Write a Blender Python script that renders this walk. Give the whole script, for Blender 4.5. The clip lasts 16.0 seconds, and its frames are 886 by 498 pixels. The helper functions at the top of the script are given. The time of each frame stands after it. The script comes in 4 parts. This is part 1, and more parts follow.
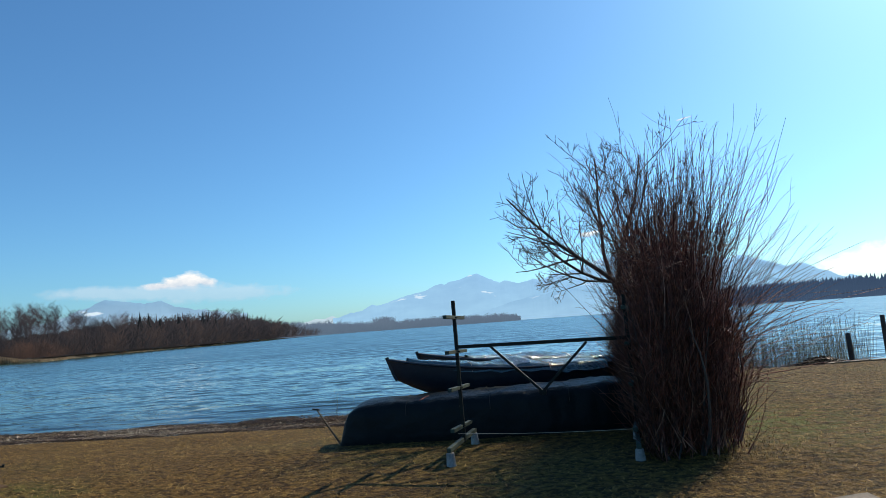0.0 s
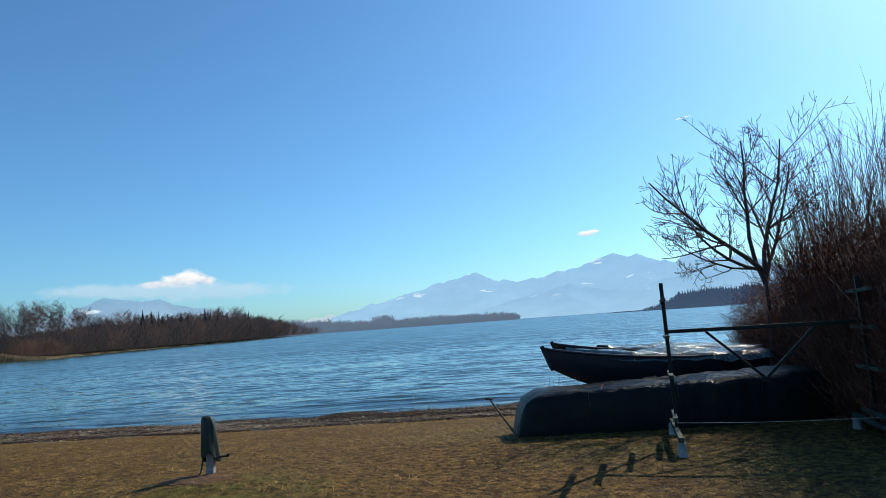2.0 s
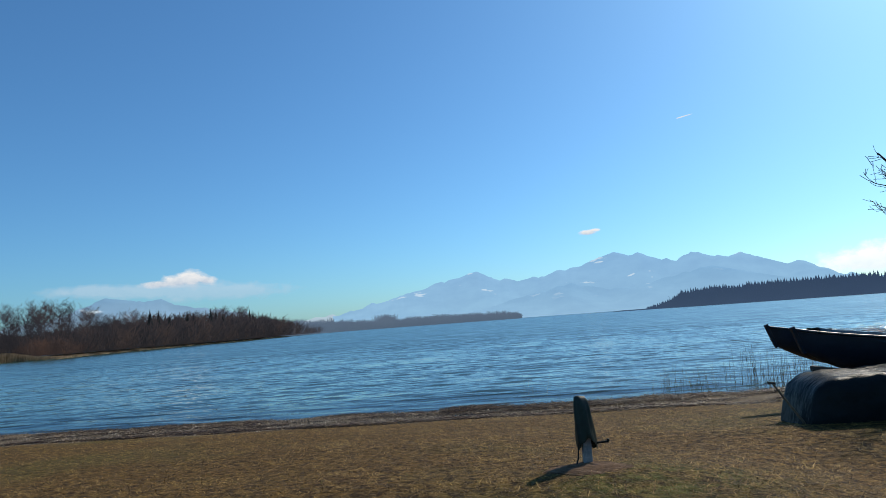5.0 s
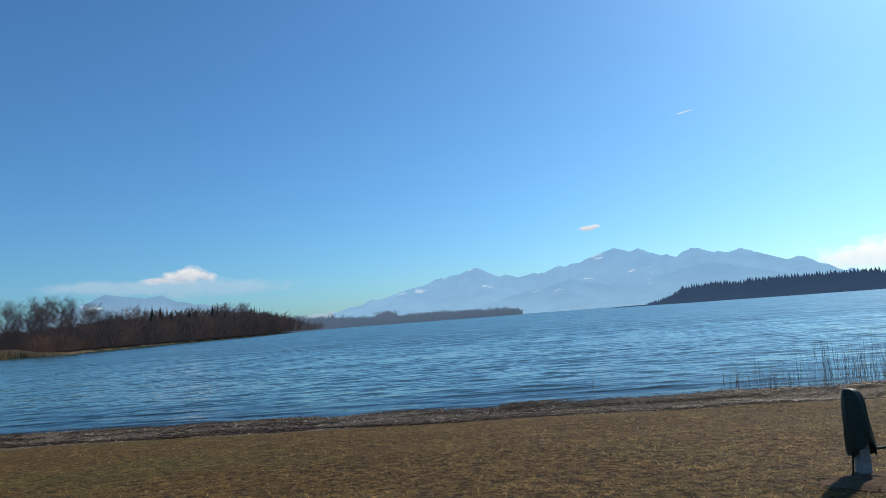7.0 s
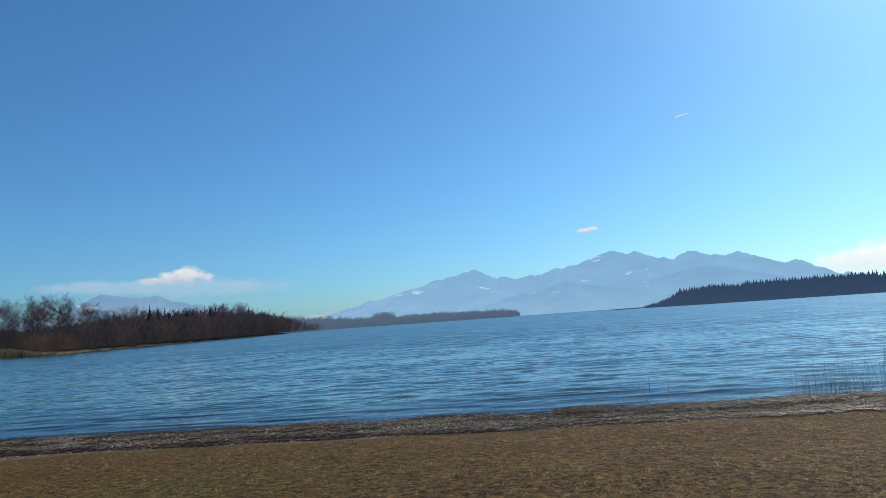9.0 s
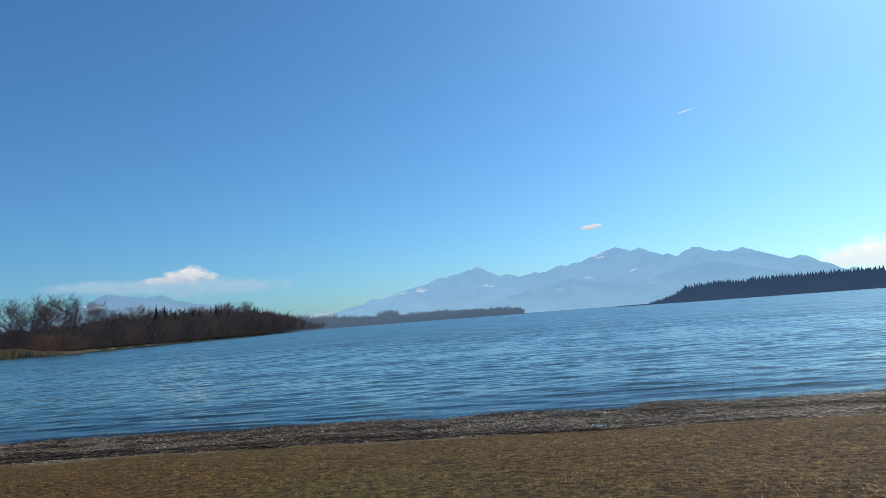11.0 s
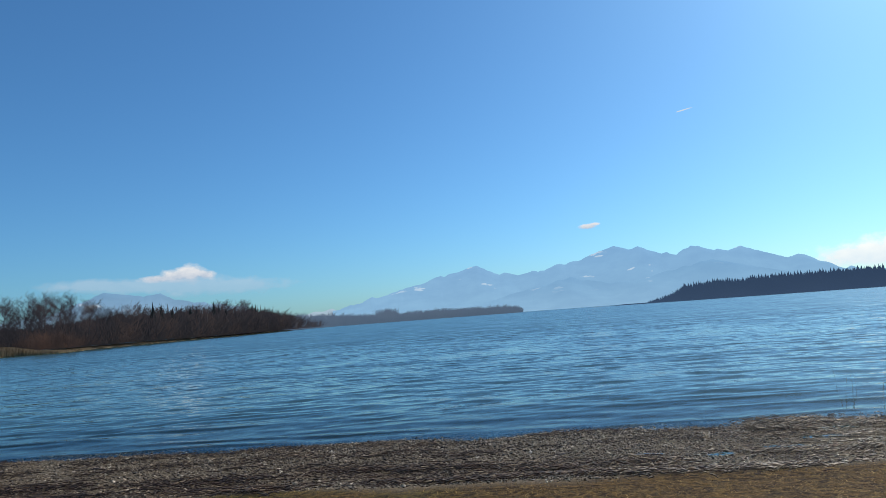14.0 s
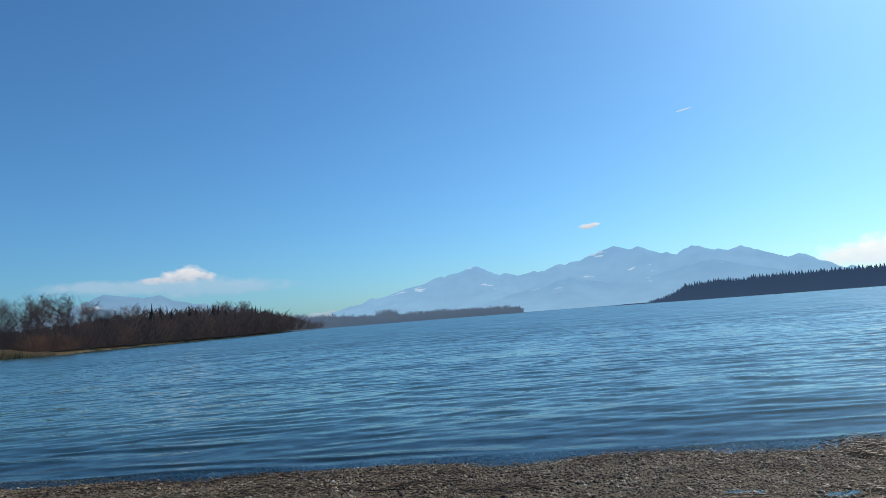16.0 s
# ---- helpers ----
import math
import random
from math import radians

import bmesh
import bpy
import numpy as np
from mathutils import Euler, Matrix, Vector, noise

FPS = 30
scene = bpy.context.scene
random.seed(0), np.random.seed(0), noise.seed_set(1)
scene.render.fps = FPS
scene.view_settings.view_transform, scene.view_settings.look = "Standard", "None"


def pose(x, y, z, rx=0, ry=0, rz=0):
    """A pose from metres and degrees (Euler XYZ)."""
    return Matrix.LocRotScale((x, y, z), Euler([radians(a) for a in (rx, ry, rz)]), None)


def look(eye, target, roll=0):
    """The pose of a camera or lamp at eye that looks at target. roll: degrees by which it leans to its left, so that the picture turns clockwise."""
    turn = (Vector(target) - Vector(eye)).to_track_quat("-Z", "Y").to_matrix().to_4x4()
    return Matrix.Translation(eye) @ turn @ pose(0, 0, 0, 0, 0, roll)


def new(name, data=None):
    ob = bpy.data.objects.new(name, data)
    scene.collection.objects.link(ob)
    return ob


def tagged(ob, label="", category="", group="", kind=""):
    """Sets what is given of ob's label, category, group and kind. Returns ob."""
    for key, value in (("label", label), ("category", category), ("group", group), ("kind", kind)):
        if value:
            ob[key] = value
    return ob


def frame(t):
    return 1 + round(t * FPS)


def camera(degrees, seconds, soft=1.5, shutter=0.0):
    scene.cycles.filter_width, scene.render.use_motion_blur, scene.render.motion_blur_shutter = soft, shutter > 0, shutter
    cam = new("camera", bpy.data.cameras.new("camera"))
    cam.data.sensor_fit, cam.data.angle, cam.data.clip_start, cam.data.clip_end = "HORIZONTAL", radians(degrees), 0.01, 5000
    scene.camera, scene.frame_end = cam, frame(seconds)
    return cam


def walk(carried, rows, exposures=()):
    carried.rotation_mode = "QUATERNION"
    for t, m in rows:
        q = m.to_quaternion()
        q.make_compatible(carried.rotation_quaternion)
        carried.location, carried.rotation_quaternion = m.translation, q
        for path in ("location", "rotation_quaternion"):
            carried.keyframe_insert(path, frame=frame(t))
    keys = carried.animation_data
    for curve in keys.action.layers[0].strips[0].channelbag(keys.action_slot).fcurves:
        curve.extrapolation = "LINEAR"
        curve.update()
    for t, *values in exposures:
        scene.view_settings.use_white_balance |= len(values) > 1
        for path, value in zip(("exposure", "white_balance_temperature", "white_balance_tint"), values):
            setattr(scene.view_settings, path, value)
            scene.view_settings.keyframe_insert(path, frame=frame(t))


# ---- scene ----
cam = camera(68.0, 16.0, soft=0.85)
PATH = [
    (0, (-5.974, 2.764, 1.479), (-6.010, 12.700, 2.624), -4.1),
    (0.5, (-6.644, 2.886, 1.468), (-6.663, 12.826, 2.559), -4.1),
    (1, (-7.418, 2.978, 1.473), (-7.418, 12.912, 2.593), -4.1),
    (1.5, (-8.152, 3.046, 1.479), (-8.133, 12.977, 2.619), -3.9),
    (2, (-8.889, 3.268, 1.473), (-8.904, 13.204, 2.598), -4.0),
    (2.5, (-9.598, 3.348, 1.449), (-9.604, 13.283, 2.589), -4.0),
    (3, (-10.314, 3.555, 1.458), (-10.329, 13.495, 2.543), -3.9),
    (3.5, (-11.002, 3.685, 1.444), (-11.023, 13.615, 2.599), -3.9),
    (4, (-11.703, 3.906, 1.446), (-11.708, 13.841, 2.576), -3.8),
    (4.5, (-12.359, 4.066, 1.440), (-12.383, 14.002, 2.565), -4.1),
    (7, (-14.778, 5.671, 1.380), (-14.803, 15.616, 2.440), -4.2),
    (7.5, (-15.172, 6.189, 1.405), (-15.197, 16.124, 2.515), -4.3),
    (8, (-15.531, 6.651, 1.381), (-15.576, 16.586, 2.502), -4.4),
    (8.5, (-15.919, 6.936, 1.403), (-15.954, 16.881, 2.442), -4.5),
    (9, (-16.273, 7.220, 1.367), (-16.254, 17.160, 2.446), -3.9),
    (11.5, (-18.284, 9.451, 1.205), (-18.323, 19.396, 2.254), -4.3),
    (12, (-18.433, 10.159, 1.155), (-18.418, 20.099, 2.260), -4.3),
    (12.5, (-18.590, 10.725, 1.104), (-18.605, 20.665, 2.199), -4.5),
    (13, (-18.755, 11.385, 1.099), (-18.744, 21.330, 2.164), -4.2),
    (13.5, (-18.956, 12.048, 1.125), (-18.971, 21.993, 2.195), -4.7),
    (14, (-19.038, 12.773, 1.164), (-19.048, 22.717, 2.194), -4.2),
    (14.5, (-19.169, 13.415, 1.164), (-19.173, 23.369, 2.144), -4.4),
    (15, (-19.277, 14.051, 1.171), (-19.321, 24.000, 2.156), -4.5),
    (15.5, (-19.399, 14.645, 1.173), (-19.430, 24.590, 2.223), -4.6),
    (16, (-19.500, 15.294, 1.161), (-19.510, 25.239, 2.201), -4.4),
]
walk(cam, [(t, look(eye, target, roll)) for t, eye, target, roll in PATH],
     [(0, 0.02, 6950, 10), (2.5, 0.02, 6950, 10), (4.5, -0.18, 6800, 10), (7, -0.32, 6550, 10), (16, -0.36, 6500, 10)])

# ---- light ----
SUN_AZ, SUN_EL = 45.0, 37.0  # degrees to the right of straight ahead (+y), and up
world = bpy.data.worlds.new("sky")
scene.world = world
world.use_nodes = True
wn = world.node_tree
sky = wn.nodes.new("ShaderNodeTexSky")
sky.sky_type = "NISHITA"
sky.sun_disc = False
sky.sun_elevation, sky.sun_rotation = radians(SUN_EL), radians(SUN_AZ)
sky.altitude, sky.air_density, sky.dust_density, sky.ozone_density = 700, 1.05, 1.35, 7.0
wn.nodes["Background"].inputs["Strength"].default_value = 0.133
tone = wn.nodes.new("ShaderNodeHueSaturation")
tone.inputs["Saturation"].default_value = 1.0
wn.links.new(sky.outputs[0], tone.inputs["Color"])
air = wn.nodes.new("ShaderNodeMix")
air.data_type, air.blend_type = "RGBA", "MULTIPLY"
air.inputs[0].default_value, air.inputs[7].default_value = 1.0, (0.655, 1.035, 1.16, 1)  # the camera's cool rendering of the sky
wn.links.new(tone.outputs[0], air.inputs[6])
wn.links.new(air.outputs[2], wn.nodes["Background"].inputs["Color"])
sun = new("sun", bpy.data.lights.new("sun", "SUN"))
sun.data.energy, sun.data.angle, sun.data.color = 4.7, radians(0.5), (1.0, 0.93, 0.81)
sa, se = radians(SUN_AZ), radians(SUN_EL)
sun.matrix_world = look((0, 0, 0), (-math.sin(sa) * math.cos(se), -math.cos(sa) * math.cos(se), -math.sin(se)))

# ---- materials ----
rng = np.random.default_rng(7)


def mat(name, rough=0.6, metal=0.0, spec=0.5):
    m = bpy.data.materials.new(name)
    m.use_nodes = True
    b = m.node_tree.nodes["Principled BSDF"]
    b.inputs["Roughness"].default_value = rough
    b.inputs["Metallic"].default_value = metal
    b.inputs["Specular IOR Level"].default_value = spec
    return m, m.node_tree, b


def node(nt, kind, **vals):
    n = nt.nodes.new(kind)
    for k, v in vals.items():
        n.inputs[k.replace("_", " ")].default_value = v
    return n


def coords(nt, scale=(1, 1, 1), rot=0.0):
    g = nt.nodes.new("ShaderNodeNewGeometry")
    mp = nt.nodes.new("ShaderNodeMapping")
    mp.inputs["Scale"].default_value = scale
    mp.inputs["Rotation"].default_value = (0, 0, rot)
    nt.links.new(g.outputs["Position"], mp.inputs["Vector"])
    return mp.outputs["Vector"]


def ramp(nt, fac, stops):
    r = nt.nodes.new("ShaderNodeValToRGB")
    el = r.color_ramp.elements
    while len(el) < len(stops):
        el.new(0.5)
    for e, (p, c) in zip(el, stops):
        e.position, e.color = p, (*c, 1)
    nt.links.new(fac, r.inputs["Fac"])
    return r.outputs["Color"]


def noise_tex(nt, vec, scale, detail=6.0, rough=0.6):
    n = node(nt, "ShaderNodeTexNoise", Scale=scale, Detail=detail, Roughness=rough)
    nt.links.new(vec, n.inputs["Vector"])
    return n.outputs["Fac"]


def mixed(nt, fac, a, b, how="MIX"):
    n = nt.nodes.new("ShaderNodeMix")
    n.data_type, n.blend_type = "RGBA", how
    for sock, v in ((n.inputs[0], fac), (n.inputs[6], a), (n.inputs[7], b)):
        if isinstance(v, (int, float)):
            sock.default_value = v
        elif isinstance(v, tuple):
            sock.default_value = (*v, 1)
        else:
            nt.links.new(v, sock)
    return n.outputs[2]


def bump(nt, bsdf, height, strength, dist):
    n = node(nt, "ShaderNodeBump", Strength=strength, Distance=dist)
    nt.links.new(height, n.inputs["Height"])
    nt.links.new(n.outputs["Normal"], bsdf.inputs["Normal"])
    return n


def two_scale(name, dark, light, coarse, fine, rough=0.7, spec=0.4, strength=0.3, dist=0.01, metal=0.0):
    """A surface whose colour varies in large stains and in fine grain, with relief."""
    m, nt, b = mat(name, rough, metal, spec)
    v = coords(nt)
    f = noise_tex(nt, v, fine, 8, 0.7)
    c = noise_tex(nt, v, coarse, 3)
    base = ramp(nt, f, [(0.3, dark), (0.7, light)])
    stain = ramp(nt, c, [(0.35, (0.65, 0.65, 0.65)), (0.65, (1.15, 1.12, 1.08))])
    nt.links.new(mixed(nt, 1.0, base, stain, "MULTIPLY"), b.inputs["Base Color"])
    bump(nt, b, f, strength, dist)
    return m


def island(name, stops, rough=0.8, spec=0.3):
    """For loose pieces in one mesh: each takes its own tone."""
    m, nt, b = mat(name, rough, 0, spec)
    g = nt.nodes.new("ShaderNodeNewGeometry")
    c = ramp(nt, g.outputs["Random Per Island"], stops)
    n = noise_tex(nt, coords(nt), 9.0, 5, 0.7)
    s = ramp(nt, n, [(0.40, (0.50, 0.48, 0.44)), (0.58, (1.25, 1.25, 1.25))])
    c = mixed(nt, 1.0, c, s, "MULTIPLY")
    w = ramp(nt, noise_tex(nt, coords(nt), 1.3, 4), [(0.38, (0.70, 0.66, 0.60)), (0.62, (1.12, 1.12, 1.12))])
    nt.links.new(mixed(nt, 1.0, c, w, "MULTIPLY"), b.inputs["Base Color"])
    return m


def ground_material():
    m, nt, b = mat("turf_and_shore", 0.95, 0, 0.15)
    v = coords(nt)
    fine = noise_tex(nt, v, 28, 8, 0.75)
    mid = noise_tex(nt, v, 2.2, 5)
    wide = noise_tex(nt, v, 0.22, 4)
    straw = ramp(nt, fine, [(0.3, (0.038, 0.017, 0.004)), (0.5, (0.115, 0.064, 0.014)), (0.7, (0.27, 0.165, 0.042))])
    straw = mixed(nt, ramp(nt, mid, [(0.45, (0, 0, 0)), (0.75, (0.7, 0.7, 0.7))]), straw, (0.085, 0.042, 0.012))
    straw = mixed(nt, ramp(nt, wide, [(0.48, (0, 0, 0)), (0.66, (0.7, 0.7, 0.7))]), straw, (0.10, 0.09, 0.02))
    gravel = ramp(nt, noise_tex(nt, v, 22, 6, 0.8), [(0.3, (0.06, 0.042, 0.026)), (0.55, (0.19, 0.142, 0.090)), (0.75, (0.36, 0.285, 0.19))])
    at = nt.nodes.new("ShaderNodeAttribute")
    at.attribute_name = "shore"
    clump = ramp(nt, noise_tex(nt, v, 9.0, 5, 0.7), [(0.42, (0.30, 0.27, 0.24)), (0.60, (1.35, 1.33, 1.30))])
    straw = mixed(nt, 1.0, straw, clump, "MULTIPLY")
    mo = nt.nodes.new("ShaderNodeAttribute")
    mo.attribute_name = "moss"
    patchy = ramp(nt, noise_tex(nt, v, 3.5, 5, 0.7), [(0.40, (0, 0, 0)), (0.58, (1, 1, 1))])
    straw = mixed(nt, mixed(nt, 1.0, mo.outputs["Color"], patchy, "MULTIPLY"), straw, mixed(nt, fine, (0.035, 0.045, 0.006), (0.15, 0.17, 0.03)))
    nt.links.new(mixed(nt, at.outputs["Fac"], straw, gravel), b.inputs["Base Color"])
    n1 = bump(nt, b, fine, 0.8, 0.03)
    n2 = node(nt, "ShaderNodeBump", Strength=1.0, Distance=0.05)
    nt.links.new(noise_tex(nt, v, 6.5, 5, 0.65), n2.inputs["Height"])
    nt.links.new(n2.outputs[0], n1.inputs["Normal"])
    return m


def water_material():
    m, nt, b = mat("lake_water", 0.03, 0, 0.5)
    b.inputs["IOR"].default_value = 1.333
    gust = noise_tex(nt, coords(nt, (0.012, 0.03, 1)), 1.0, 3)
    # slopes of the ripples, crests lying along the shore, at three sizes
    total = None
    for scale, turn, amp in (((0.010, 0.035, 1), 0.05, (0.02, 0.07, 0)), ((0.12, 0.30, 1), 0.06, (0.14, 0.32, 0)), ((0.9, 1.9, 1), -0.05, (0.12, 0.22, 0)), ((3.0, 5.5, 1), 0.08, (0.12, 0.16, 0))):
        nz = node(nt, "ShaderNodeTexNoise", Scale=1.0, Detail=4.0, Roughness=0.6)
        nt.links.new(coords(nt, scale, turn), nz.inputs["Vector"])
        sub = nt.nodes.new("ShaderNodeVectorMath")
        sub.operation = "SUBTRACT"
        sub.inputs[1].default_value = (0.5, 0.5, 0.5)
        nt.links.new(nz.outputs["Color"], sub.inputs[0])
        mul = nt.nodes.new("ShaderNodeVectorMath")
        mul.operation = "MULTIPLY_ADD"
        mul.inputs[1].default_value = amp
        nt.links.new(sub.outputs[0], mul.inputs[0])
        nt.links.new(total or nt.nodes.new("ShaderNodeNewGeometry").outputs["Normal"], mul.inputs[2])
        total = mul.outputs[0]
    # past the modelled wavelets their unresolved faces, turned to the walker, still roughen the surface
    fa = nt.nodes.new("ShaderNodeAttribute")
    fa.attribute_name = "open_water"
    lean = nt.nodes.new("ShaderNodeVectorMath")
    lean.operation = "MULTIPLY_ADD"
    lean.inputs[1].default_value = (0, -0.095, 0)
    nt.links.new(fa.outputs["Vector"], lean.inputs[0])
    nt.links.new(total, lean.inputs[2])
    total = lean.outputs[0]
    rr = nt.nodes.new("ShaderNodeMapRange")
    rr.inputs["To Min"].default_value, rr.inputs["To Max"].default_value = 0.0, 0.17
    nt.links.new(fa.outputs["Fac"], rr.inputs["Value"])
    nt.links.new(rr.outputs[0], b.inputs["Roughness"])
    nrm = nt.nodes.new("ShaderNodeVectorMath")
    nrm.operation = "NORMALIZE"
    nt.links.new(total, nrm.inputs[0])
    b3 = nrm
    nt.links.new(nrm.outputs[0], b.inputs["Normal"])
    nt.links.new(ramp(nt, gust, [(0.3, (0.026, 0.062, 0.050)), (0.7, (0.038, 0.082, 0.064))]), b.inputs["Base Color"])
    # close to the bank the water is shallow and lets the bed through
    at = nt.nodes.new("ShaderNodeAttribute")
    at.attribute_name = "clear"
    tr = nt.nodes.new("ShaderNodeBsdfTransparent")
    tr.inputs["Color"].default_value = (0.75, 0.85, 0.8, 1)
    gl = node(nt, "ShaderNodeBsdfGlossy", Roughness=0.05)
    nt.links.new(b3.outputs[0], gl.inputs["Normal"])
    fr = node(nt, "ShaderNodeFresnel", IOR=1.333)
    nt.links.new(b3.outputs[0], fr.inputs["Normal"])
    shallow = nt.nodes.new("ShaderNodeMixShader")
    nt.links.new(fr.outputs[0], shallow.inputs[0])
    nt.links.new(tr.outputs[0], shallow.inputs[1])
    nt.links.new(gl.outputs[0], shallow.inputs[2])
    mx = nt.nodes.new("ShaderNodeMixShader")
    nt.links.new(at.outputs["Fac"], mx.inputs[0])
    nt.links.new(b.outputs[0], mx.inputs[1])
    nt.links.new(shallow.outputs[0], mx.inputs[2])
    nt.links.new(mx.outputs[0], nt.nodes["Material Output"].inputs["Surface"])
    return m


def haze_glow_material(name, low, high, z0, z1, glow=0.9, snow=0.0, stand=False):
    """Backdrop kilometres off: the air's blue haze painted over the slope as colour and glow, paler towards a
    mountain's foot, with snow gullies.
    """
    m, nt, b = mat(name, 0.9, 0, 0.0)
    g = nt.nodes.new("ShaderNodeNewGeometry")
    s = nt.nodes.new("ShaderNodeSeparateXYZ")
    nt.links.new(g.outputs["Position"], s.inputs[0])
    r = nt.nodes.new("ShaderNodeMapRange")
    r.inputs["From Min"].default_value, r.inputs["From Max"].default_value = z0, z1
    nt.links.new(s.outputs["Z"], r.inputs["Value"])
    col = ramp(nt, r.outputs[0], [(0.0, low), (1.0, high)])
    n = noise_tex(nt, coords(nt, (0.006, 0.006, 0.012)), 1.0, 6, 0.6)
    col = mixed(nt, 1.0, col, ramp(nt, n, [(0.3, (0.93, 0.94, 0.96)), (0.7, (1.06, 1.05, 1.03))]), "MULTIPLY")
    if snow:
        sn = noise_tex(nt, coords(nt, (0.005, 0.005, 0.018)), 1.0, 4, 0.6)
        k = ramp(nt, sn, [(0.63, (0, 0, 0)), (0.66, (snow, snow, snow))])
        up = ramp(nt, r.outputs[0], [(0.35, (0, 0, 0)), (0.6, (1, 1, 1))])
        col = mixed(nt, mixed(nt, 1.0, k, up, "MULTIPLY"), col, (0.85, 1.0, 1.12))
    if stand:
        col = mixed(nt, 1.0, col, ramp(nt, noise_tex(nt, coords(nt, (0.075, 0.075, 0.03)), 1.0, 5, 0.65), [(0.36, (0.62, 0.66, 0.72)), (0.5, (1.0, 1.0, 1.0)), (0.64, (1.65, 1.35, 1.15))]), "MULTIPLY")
    # the painted haze colour is also emitted, in the share set by glow
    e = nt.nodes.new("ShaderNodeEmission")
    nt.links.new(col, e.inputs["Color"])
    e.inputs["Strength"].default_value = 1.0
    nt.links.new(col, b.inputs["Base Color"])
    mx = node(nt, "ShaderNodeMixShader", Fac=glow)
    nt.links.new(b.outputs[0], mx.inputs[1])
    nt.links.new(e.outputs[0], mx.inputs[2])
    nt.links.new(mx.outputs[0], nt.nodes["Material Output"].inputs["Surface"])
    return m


def cloud_material(name, white, shade, cut, thick=1.0):
    """Vapour that glows by itself: a sunlit upper rim and a shaded grey base painted in, thinning out to nothing."""
    m, nt, b = mat(name, 1.0, 0, 0.0)
    gr = nt.nodes.new("ShaderNodeAttribute")
    gr.attribute_name = "body"
    li = nt.nodes.new("ShaderNodeAttribute")
    li.attribute_name = "lift"
    n = noise_tex(nt, coords(nt, (0.010, 0.010, 0.016)), 1.0, 8, 0.62)
    ad = nt.nodes.new("ShaderNodeMath")
    ad.operation = "MULTIPLY_ADD"
    ad.inputs[1].default_value = 0.9
    nt.links.new(n, ad.inputs[0])
    nt.links.new(gr.outputs["Fac"], ad.inputs[2])
    a = ramp(nt, ad.outputs[0], [(cut, (0, 0, 0)), (min(cut + 0.4, 1.0), (thick, thick, thick))])
    up = nt.nodes.new("ShaderNodeMath")
    up.operation = "MULTIPLY_ADD"
    up.inputs[1].default_value = 0.8
    nt.links.new(n, up.inputs[0])
    nt.links.new(li.outputs["Fac"], up.inputs[2])
    e = nt.nodes.new("ShaderNodeEmission")
    nt.links.new(mixed(nt, ramp(nt, up.outputs[0], [(0.45, (0, 0, 0)), (0.95, (1, 1, 1))]), shade, white), e.inputs["Color"])
    t = nt.nodes.new("ShaderNodeBsdfTransparent")
    mx = nt.nodes.new("ShaderNodeMixShader")
    nt.links.new(a, mx.inputs[0])
    nt.links.new(t.outputs[0], mx.inputs[1])
    nt.links.new(e.outputs[0], mx.inputs[2])
    nt.links.new(mx.outputs[0], nt.nodes["Material Output"].inputs["Surface"])
    return m


def tarp_material(name, dark, light, rough, spec, scale, relief=0.05):
    m, nt, b = mat(name, rough, 0, spec)
    v = coords(nt)
    c = noise_tex(nt, v, 1.6, 5)
    nt.links.new(ramp(nt, c, [(0.3, dark), (0.7, light)]), b.inputs["Base Color"])
    folds = noise_tex(nt, coords(nt, (1.0, 2.2, 1.0), 0.4), scale, 5, 0.55)
    fine = noise_tex(nt, v, 60, 4)
    n1 = bump(nt, b, folds, 1.0, relief)
    n2 = node(nt, "ShaderNodeBump", Strength=0.3, Distance=0.002)
    nt.links.new(fine, n2.inputs["Height"])
    nt.links.new(n1.outputs[0], n2.inputs["Normal"])
    nt.links.new(n2.outputs[0], b.inputs["Normal"])
    return m


M_GROUND = ground_material()
M_WATER = water_material()
# mountains: blue air haze put into the colours, almost wholly self-glowing
M_RANGE = haze_glow_material("hazy_range", (0.34, 0.61, 0.87), (0.30, 0.57, 0.89), 0, 330, 0.95, 0.6)
M_RIDGE = haze_glow_material("hazy_front_ridge", (0.34, 0.60, 0.86), (0.25, 0.50, 0.80), 0, 230, 0.95, 0.35)
M_WESTMT = haze_glow_material("hazy_far_mountain", (0.38, 0.58, 0.76), (0.22, 0.43, 0.68), 60, 310, 0.92, 0.8)
M_HAZE = haze_glow_material("hazy_low_hills", (0.52, 0.68, 0.80), (0.52, 0.68, 0.80), 0, 200, 0.9)
# clouds emit their colour; sunlit white and shaded grey are both painted
M_CLOUD = cloud_material("white_cloud", (1.0, 1.02, 1.05), (0.50, 0.64, 0.82), 0.45)
M_WISP = cloud_material("thin_cloud", (0.66, 0.80, 0.95), (0.52, 0.69, 0.89), 0.42, 0.45)
M_EAST = cloud_material("sunlit_cloud", (1.25, 1.28, 1.25), (1.0, 1.12, 1.2), 0.40, 0.95)
M_TRAIL = cloud_material("vapour_trail", (0.85, 0.93, 1.0), (0.7, 0.85, 1.0), 0.5)
# far woods: aerial haze painted into the colour and partly emitted
M_WOOD_FAR = haze_glow_material("hazy_bare_wood", (0.034, 0.033, 0.038), (0.062, 0.058, 0.068), 0, 30, 0.6, 0.0, True)
M_ROOT = haze_glow_material("hazy_dark_wood", (0.060, 0.066, 0.085), (0.072, 0.080, 0.105), 0, 25, 0.75, 0.0, True)
M_RUSSET = haze_glow_material("hazy_russet_scrub", (0.058, 0.044, 0.042), (0.078, 0.058, 0.055), 0, 20, 0.6, 0.0, True)
